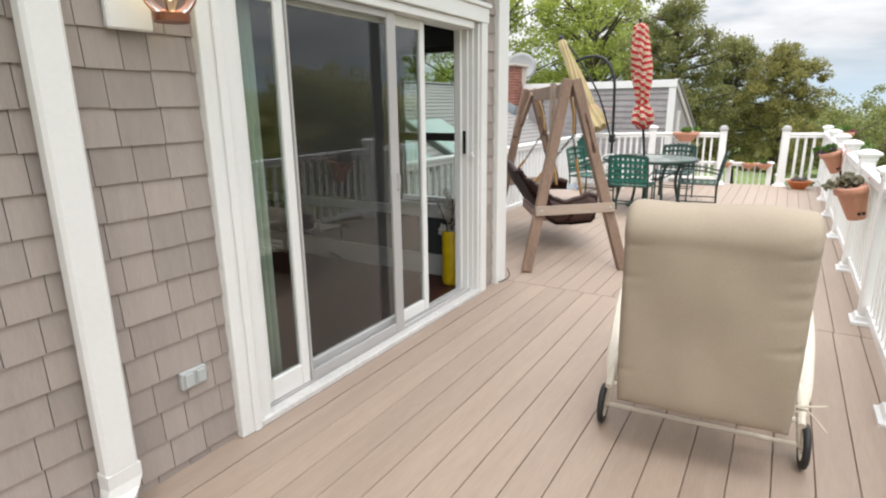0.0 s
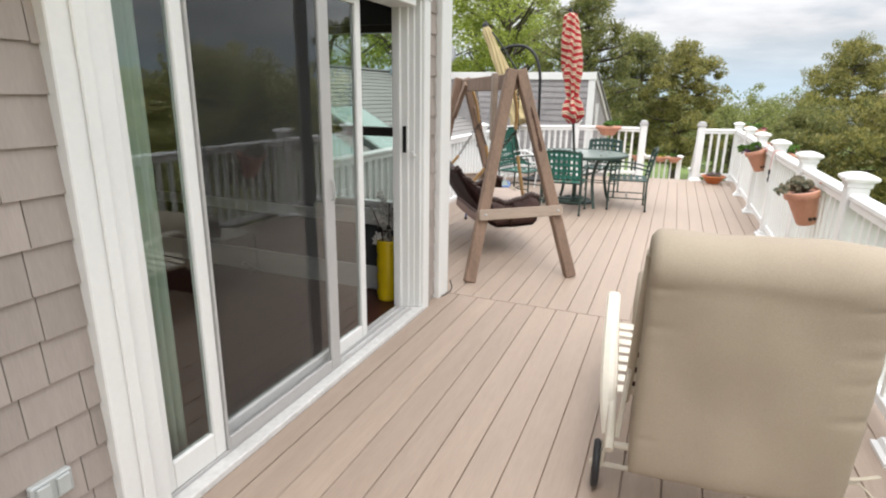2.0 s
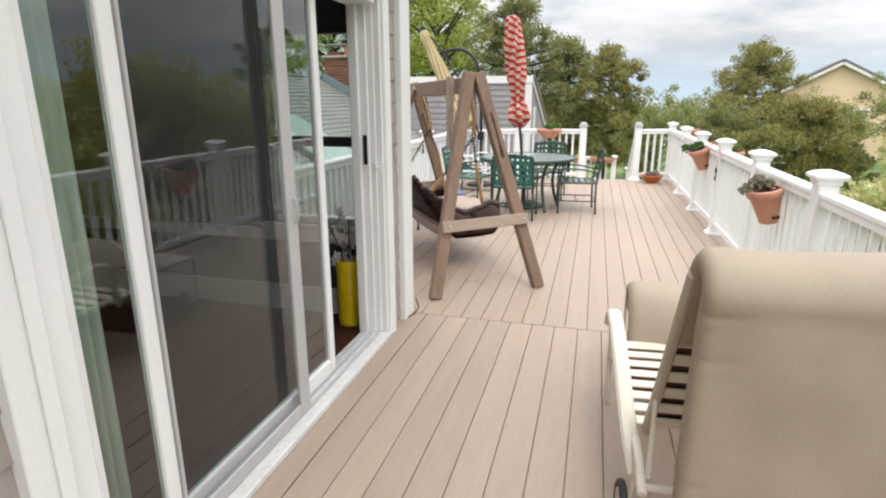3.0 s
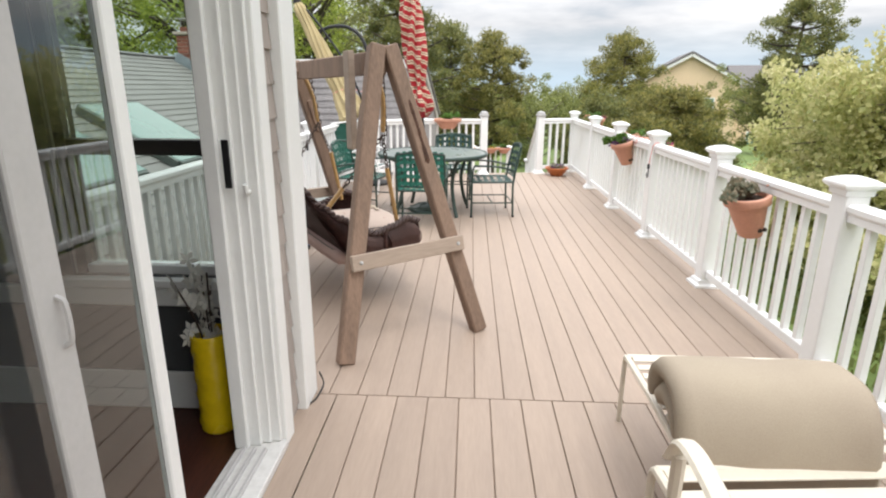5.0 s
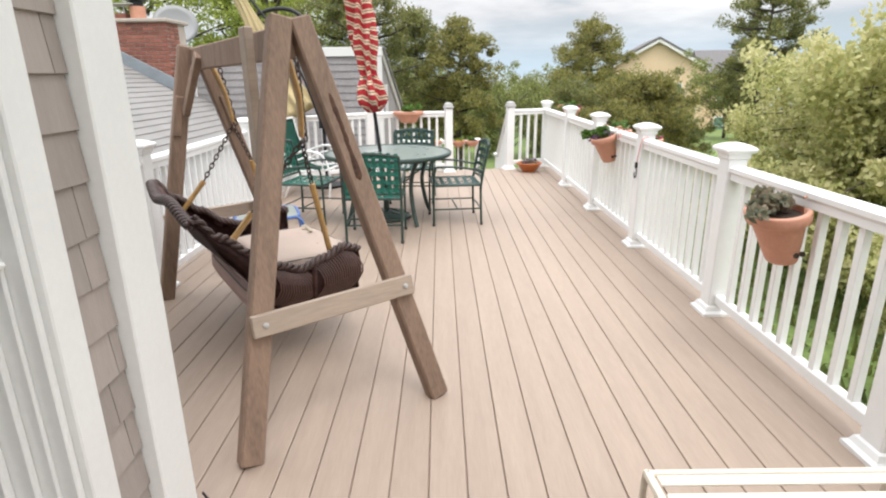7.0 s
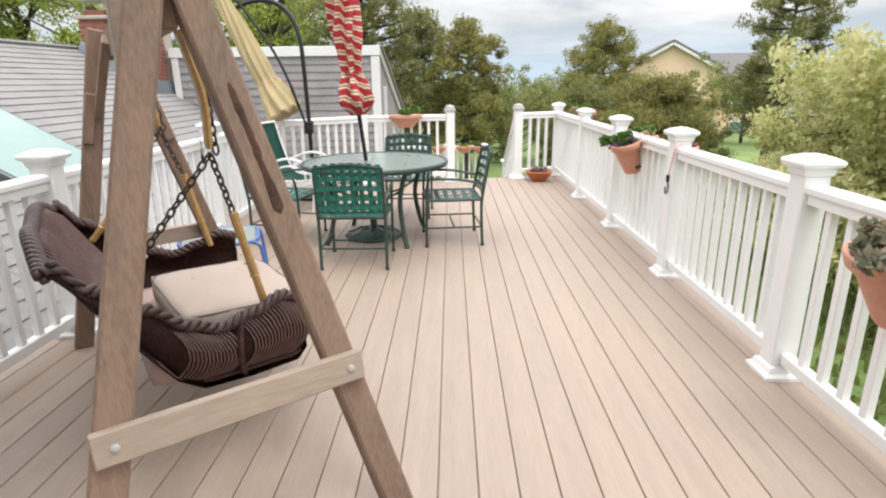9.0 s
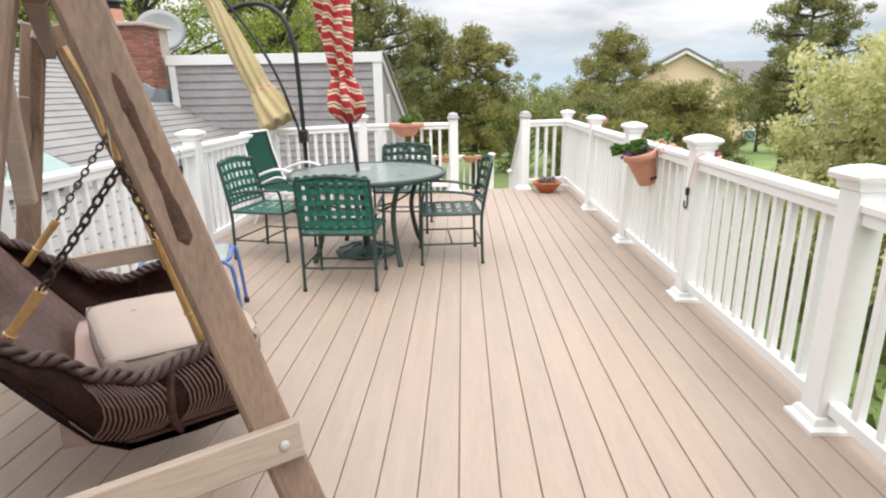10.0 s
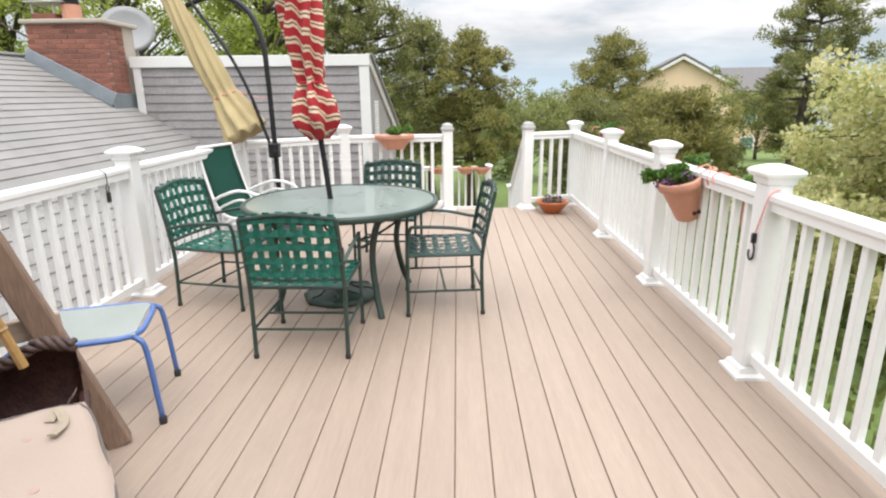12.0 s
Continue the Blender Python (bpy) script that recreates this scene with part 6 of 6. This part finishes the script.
rail_pot(pose(RAIL_X + 0.17, 12.0, 1.0, 0, 0, 180), "rail planter with wine-red flowers on the outside of the railing", L_POT, 4, MAGENTA, n=25)

rail_pot(pose(RAIL_X + 0.17, 9.72, 0.90, 0, 0, 180), "rail planter with small white blossoms on the outside of the railing", L_POT, 7, PETAL, n=25)
rail_pot(pose(RAIL_X + 0.17, 8.86, 0.90, 0, 0, 180), "rail planter with dark red flowers on the outside of the railing", L_POT, 8, MAGENTA, n=25)

bw = thing("flower_bowl", "orange glazed bowl with small purple flowers on the deck", "flower pot", pose(1.09, 12.50, 0))
part("bowl", lathe([(0.0, 0.0), (0.10, 0.0), (0.105, 0.02), (0.15, 0.06), (0.185, 0.115), (0.20, 0.125), (0.20, 0.145), (0.185, 0.145), (0.17, 0.11), (0.0, 0.10)], 28), GLAZED, bw, smooth=True)
part("soil", lathe([(0.0, 0.118), (0.165, 0.112), (0.0, 0.09)], 20), SOIL, bw)
plant_leaves(bw, 30, 0.11, 0.05, L_SAGE, 0.03, (0, 0, 0.13), 5)
plant_leaves(bw, 12, 0.12, 0.04, PURPLE, 0.026, (0, -0.02, 0.15), 6, name="flowers")
# pots on the lower landing rail
for i, (x, mt) in enumerate(((0.10, YELLOWFL), (-0.45, YELLOWFL), (0.42, PURPLE))):
    t = rail_pot(pose(x, 16.75, 0.03, 0, 0, 90), "small planter with flowers on the lower railing", L_POT, 20 + i, mt, h=0.14, w=0.16, n=30)

# hook on a pink cord at the railing
hk = thing("hook", "black metal hook hanging on a pink cord from the railing", "hook", pose(RAIL_X, 8.36, 0))
part("cord", sweep(bezier([(-0.055, 0.03, 0.945), (-0.02, 0.04, 0.955), (0.05, 0.05, 0.95), (0.0, 0.02, 0.958), (-0.06, -0.01, 0.94), (-0.068, 0.02, 0.84), (-0.066, 0.06, 0.74)], 6), 0.0035, 5), PINK, hk)
part("clip", box(-0.078, -0.058, 0.050, 0.072, 0.695, 0.745, 0.004), BLACK, hk)
part("hook_wire", sweep(bezier([(-0.068, 0.06, 0.70), (-0.068, 0.045, 0.665), (-0.068, 0.05, 0.625), (-0.068, 0.075, 0.61), (-0.068, 0.092, 0.63), (-0.068, 0.09, 0.655)], 6), 0.005, 6), BLACK, hk)
rb_ = thing("cord_loop", "pink cord wound round the top rail", "cord", pose(RAIL_X, 8.95, 0))
part("cord", sweep(bezier([(-0.05, 0, 0.90), (-0.045, 0.02, 0.945), (0.0, 0.03, 0.957), (0.045, 0.02, 0.945), (0.05, 0.06, 0.90), (0, 0.10, 0.86), (-0.045, 0.09, 0.90), (-0.03, 0.10, 0.956), (-0.02, 0.16, 0.96), (-0.05, 0.19, 0.93)], 5), 0.005, 5), PINK, rb_)

lc = thing("rail_clip", "small black clip hanging from the railing beside the roof", "clip", pose(LX + 0.05, 9.28, 0))
part("loop", sweep([(0.0, 0.014 * math.cos(a), 0.835 + 0.022 * math.sin(a)) for a in np.linspace(0, 2 * math.pi, 17)[:-1]], 0.004, 6, closed=True), BLACK, lc)
part("jaw", box(-0.010, 0.010, -0.013, 0.013, 0.745, 0.812, 0.004), BLACK, lc)
part("wire", sweep(bezier([(0.0, 0.0, 0.857), (0.004, 0.003, 0.885), (0.0, 0.0, 0.935), (-0.03, 0.0, 0.952)], 5), 0.003, 5), BLACK, lc)

# ---- at the house wall ----
dsp = thing("downspout", "white metal downspout on the shingled wall", "downspout")
DY0 = 1.895
part("pipe", box(WALL_X + 0.012, WALL_X + 0.078, DY0 - 0.058, DY0 + 0.058, 0.165, 2.9, 0.012), TRIM, dsp)
eb = bmesh.new()
sec = ((-0.033, -0.058), (0.033, -0.058), (0.033, 0.058), (-0.033, 0.058))
el = [(WALL_X + 0.045, DY0, 0.20, 0), (WALL_X + 0.045, DY0, 0.14, 12), (WALL_X + 0.06, DY0 - 0.02, 0.09, 40), (WALL_X + 0.09, DY0 - 0.05, 0.055, 70)]
rg_ = [[eb.verts.new(Vector((x, y, z)) + Vector((a * 1.05 * math.cos(radians(t)), b * 1.05, a * 1.05 * math.sin(radians(t)) + 0.0))) for a, b in sec] for x, y, z, t in el]
for A, B in zip(rg_, rg_[1:]):
    for k in range(4):
        eb.faces.new((A[k], A[(k + 1) % 4], B[(k + 1) % 4], B[k]))
eb.faces.new(rg_[-1]); eb.faces.new(rg_[0][::-1])
bmesh.ops.recalc_face_normals(eb, faces=eb.faces)
part("elbow", eb, TRIM, dsp)
for z in (2.3,):
    part("strap", box(WALL_X + 0.006, WALL_X + 0.082, DY0 - 0.066, DY0 + 0.066, z, z + 0.025, 0.004), TRIM, dsp)

lamp = thing("wall_lantern", "onion-shaped glass wall lantern with copper fittings, switched on", "wall lamp", pose(WALL_X, 2.21, 1.875))
part("mount", box(0.0, 0.03, -0.10, 0.06, -0.14, 0.30, 0.006), TRIM, lamp)
part("globe", lathe([(0.045, -0.085), (0.075, -0.05), (0.088, 0.0), (0.075, 0.055), (0.05, 0.09), (0.035, 0.12)], 24, (0.14, 0.06, 0.0)), LANTERN, lamp, smooth=True)
part("base_plate", lathe([(0.0, -0.115), (0.058, -0.115), (0.060, -0.09), (0.045, -0.086), (0.0, -0.086)], 20, (0.14, 0.06, 0.0)), COPPER, lamp)
part("guard_ring", sweep([(0.14 + 0.092 * math.cos(a), 0.06 + 0.092 * math.sin(a), 0.0) for a in np.linspace(0, 2 * math.pi, 25)[:-1]], 0.004, 5, closed=True), COPPER, lamp)
for k in range(4):
    a = math.pi / 4 + k * math.pi / 2
    part("guard_wire", sweep([(0.14 + r * math.cos(a), 0.06 + r * math.sin(a), z) for r, z in ((0.05, -0.09), (0.08, -0.05), (0.093, 0.0), (0.08, 0.055), (0.05, 0.10))], 0.0035, 5), COPPER, lamp)
part("top_cap", lathe([(0.06, 0.11), (0.04, 0.16), (0.012, 0.20), (0.0, 0.20)], 18, (0.14, 0.06, 0.0)), COPPER, lamp)
part("bracket", sweep(bezier([(0.03, 0.0, 0.18), (0.08, 0.03, 0.24), (0.14, 0.06, 0.19)], 6), 0.010, 6), COPPER, lamp)
part("bulb", lathe([(0.0, -0.035), (0.022, -0.02), (0.027, 0.005), (0.015, 0.04), (0.012, 0.06), (0.0, 0.06)], 16, (0.14, 0.06, 0.0)), BULB, lamp, smooth=True)

outl = thing("outlet_cover", "grey weatherproof outlet with two flip covers on the shingles", "electrical outlet", pose(WALL_X, 2.256, 0.39))
part("plate", box(-0.006, 0.016, -0.058, 0.058, -0.038, 0.038, 0.004), OUTLET, outl)
for s in (-1, 1):
    part("flap", box(0.0165, 0.026, s * 0.028 - 0.019, s * 0.028 + 0.019, -0.028, 0.030, 0.003), OUTLET, outl)

cab = thing("cable", "thin black cable at the foot of the corner board", "cable")
part("wire", sweep(bezier([(WALL_X + 0.04, 5.125, 0.008), (WALL_X + 0.055, 5.19, 0.006), (WALL_X + 0.06, 5.29, 0.02), (WALL_X + 0.045, 5.28, 0.09)], 8), 0.004, 6), BLACK, cab)

# ---- inside the room ----
vz = thing("vase", "tall yellow dimpled vase holding white blossom branches", "vase", pose(-1.515, 4.945, -0.004))
part("body", lathe([(0.0, 0.0), (0.078, 0.0), (0.082, 0.01)] + [(0.083 + 0.002 * math.sin(k), 0.02 + 0.44 * k / 24) for k in range(25)] + [(0.078, 0.462), (0.072, 0.455), (0.072, 0.30), (0.0, 0.30)], 48, rim=lambda f, z: 1 + 0.035 * math.sin(2 * math.pi * f * 8) * math.sin(z * 95) if 0.015 < z < 0.45 else 1), YELLOW, vz, smooth=True)
rv = random.Random(4)
for k in range(5):
    dx, dy = rv.uniform(-0.13, 0.07), rv.uniform(-0.12, 0.02)
    top = Vector((dx, dy, rv.uniform(0.66, 0.86)))
    br = bezier([(dx * 0.15, dy * 0.15, 0.30), (dx * 0.4, dy * 0.3, 0.50), tuple(top)], 6)
    bb = part("branch", sweep(br, 0.004, 5), TWIG, vz)
    for j in range(6):
        c = br[min(len(br) - 1, 5 + j + j // 2)] + Vector((rv.uniform(-0.045, 0.03), rv.uniform(-0.05, 0.02), rv.uniform(-0.03, 0.03)))
        fl = bmesh.new()
        rot = pose(0, 0, 0, rv.uniform(50, 110), rv.uniform(-40, 40), rv.uniform(0, 360))
        for p in range(5):
            a = p * 2 * math.pi / 5
            pts = [(0, 0, 0), (0.024 * math.cos(a - 0.55), 0.024 * math.sin(a - 0.55), 0.006), (0.043 * math.cos(a), 0.043 * math.sin(a), 0.012), (0.024 * math.cos(a + 0.55), 0.024 * math.sin(a + 0.55), 0.006)]
            fl.faces.new([fl.verts.new(c + (rot @ Vector(q))) for q in pts])
        bmesh.ops.solidify(fl, geom=fl.faces[:], thickness=0.0012)
        part("blossom", fl, PETAL, bb)

# ---- pieces of floors and walls ----
def plank_row(xa, ya, yb, pitch=PITCH, mesh_cache={}):
    yb = round(yb, 2)
    w = pitch - 0.0040
    key = (round(yb - ya, 3), pitch)
    if key not in mesh_cache:
        h = yb - ya
        bm = bmesh.new()
        prof = ((0, -0.0115), (w, -0.0115), (w, -0.003), (w - 0.0022, 0.0), (0.0022, 0.0), (0, -0.003))
        A = [bm.verts.new((x, 0, z)) for x, z in prof]
        B = [bm.verts.new((x, h, z)) for x, z in prof]
        for k in range(6):
            bm.faces.new((A[k], A[(k + 1) % 6], B[(k + 1) % 6], B[k]))
        bm.faces.new(A[::-1]); bm.faces.new(B)
        me = bpy.data.meshes.new("plank")
        bm.normal_update(); bm.to_mesh(me); bm.free()
        me.materials.append(DECK)
        mesh_cache[key] = me
    ob = new("plank", mesh_cache[key])
    ob.parent = deck
    ob.location = (xa + 0.003, ya, 0.0)
    return ob


k0 = math.floor((-2.42 - SEAM0) / PITCH)
for k in range(k0, 40):
    x = SEAM0 + k * PITCH
    if x > 1.50:
        break
    plank_row(x, JOINT_Y + 0.0025, (11.74 + (x - LX) * 0.77 if x < -1.40 else 12.48 + (x + 1.40) * 0.175))
k0 = math.floor((WALL_X + 0.02 - SEAM_NEAR) / PITCH_NEAR) + 1
for k in range(k0, 40):
    x = SEAM_NEAR + k * PITCH_NEAR
    if x > 1.50:
        break
    plank_row(x, -1.72, JOINT_Y - 0.0025, PITCH_NEAR)
fill = tagged(part("trim", box(WALL_X - 0.019, SEAM_NEAR + k0 * PITCH_NEAR - 0.003, -1.45, JOINT_Y - 0.003, -0.0115, -0.001), DECK), "narrow filler plank along the wall", "trim", kind="structure")

# cedar shingles of the house wall that the walk passes
SHM = {}


def shingle(parent, y, w, z, hgt, mt=CEDAR):
    key = round(w / 0.01)
    if key not in SHM:
        bm = bmesh.new()
        ww = key * 0.01 - 0.0015
        P = [(0.0165, 0.0), (0.005, hgt), (0.0, hgt), (0.0, 0.0)]
        A = [bm.verts.new((x, 0.002, zz)) for x, zz in P]
        B = [bm.verts.new((x, ww, zz)) for x, zz in P]
        for k in range(4):
            bm.faces.new((A[k], B[k], B[(k + 1) % 4], A[(k + 1) % 4]))
        bm.faces.new(A); bm.faces.new(B[::-1])
        me = bpy.data.meshes.new("shingle")
        bm.normal_update(); bm.to_mesh(me); bm.free()
        me.materials.append(mt)
        SHM[key] = me
    ob = new("shingle", SHM[key])
    ob.parent = parent
    ob.location = (WALL_X - 0.019, y, z)
    return ob


rs = random.Random(11)
EXPOS = 0.131
for r in range(17):
    z = -0.095 + r * EXPOS
    for ya, yb in ((0.55, 2.462), (4.902, 5.083)):
        y = ya
        while y < yb - 0.005:
            w = rs.choice((0.10, 0.12, 0.13, 0.14, 0.15, 0.16, 0.17, 0.19))
            if y + w > yb - 0.04:
                w = math.floor((yb - y) * 100) / 100
            if w < 0.02:
                break
            shingle(house_walls, y, w, z + rs.uniform(-0.003, 0.003), EXPOS + 0.015)
            y += w
Q = []
for r in range(25):
    z = -0.095 + r * EXPOS
    for ya, yb, zmin in ((-2.9, 0.548, -1), (0.55, 2.41, 2.12), (2.41, 4.94, 2.19), (4.94, 5.083, 2.12)):
        if z < zmin:
            continue
        y = ya
        while y < yb:
            w = min(rs.uniform(0.09, 0.19), yb - y)
            a, b = WALL_X - 0.019, WALL_X + 0.001
            Q += [(b, y, z), (b, y + w - 0.004, z), (a + 0.006, y + w - 0.004, z + EXPOS + 0.015), (a + 0.006, y, z + EXPOS + 0.015)]
            Q += [(a, y, z), (a, y + w - 0.004, z), (b, y + w - 0.004, z), (b, y, z)]
            y += w
tagged(quads("shingles", Q, CEDAR, house_walls), kind="stuff")

# bricks of the chimney
BRM = {}


def brick(x, y, z, lx, ly):
    key = (round(lx, 2), round(ly, 2))
    if key not in BRM:
        bm = box(0, lx, 0, ly, 0, 0.056, 0.004)
        me = bpy.data.meshes.new("brick")
        bm.normal_update(); bm.to_mesh(me); bm.free()
        me.materials.append(BRICK)
        BRM[key] = me
    ob = new("brick", BRM[key])
    ob.parent = chim
    ob.location = (x, y, z)


nrow = int((CHZ1 - 1.0) / 0.0665)
for r in range(nrow):
    z = CHZ1 - (r + 1) * 0.0665
    x = CHX0
    if r % 2:
        brick(x, CHY0, z, 0.09, 0.10); x += 0.10
    while x < CHX1 - 0.02:
        w = min(0.19, CHX1 - x)
        if z + 0.06 > roof_z(x + w):
            brick(x, CHY0, z, w, 0.10)
        x += w + 0.01
    y = CHY0 + 0.11 if r % 2 else CHY0 + 0.105
    while y < CHY1 - 0.02:
        w = min(0.19, CHY1 - y)
        brick(CHX1 - 0.10, y, z, 0.10, w)
        y += w + 0.01
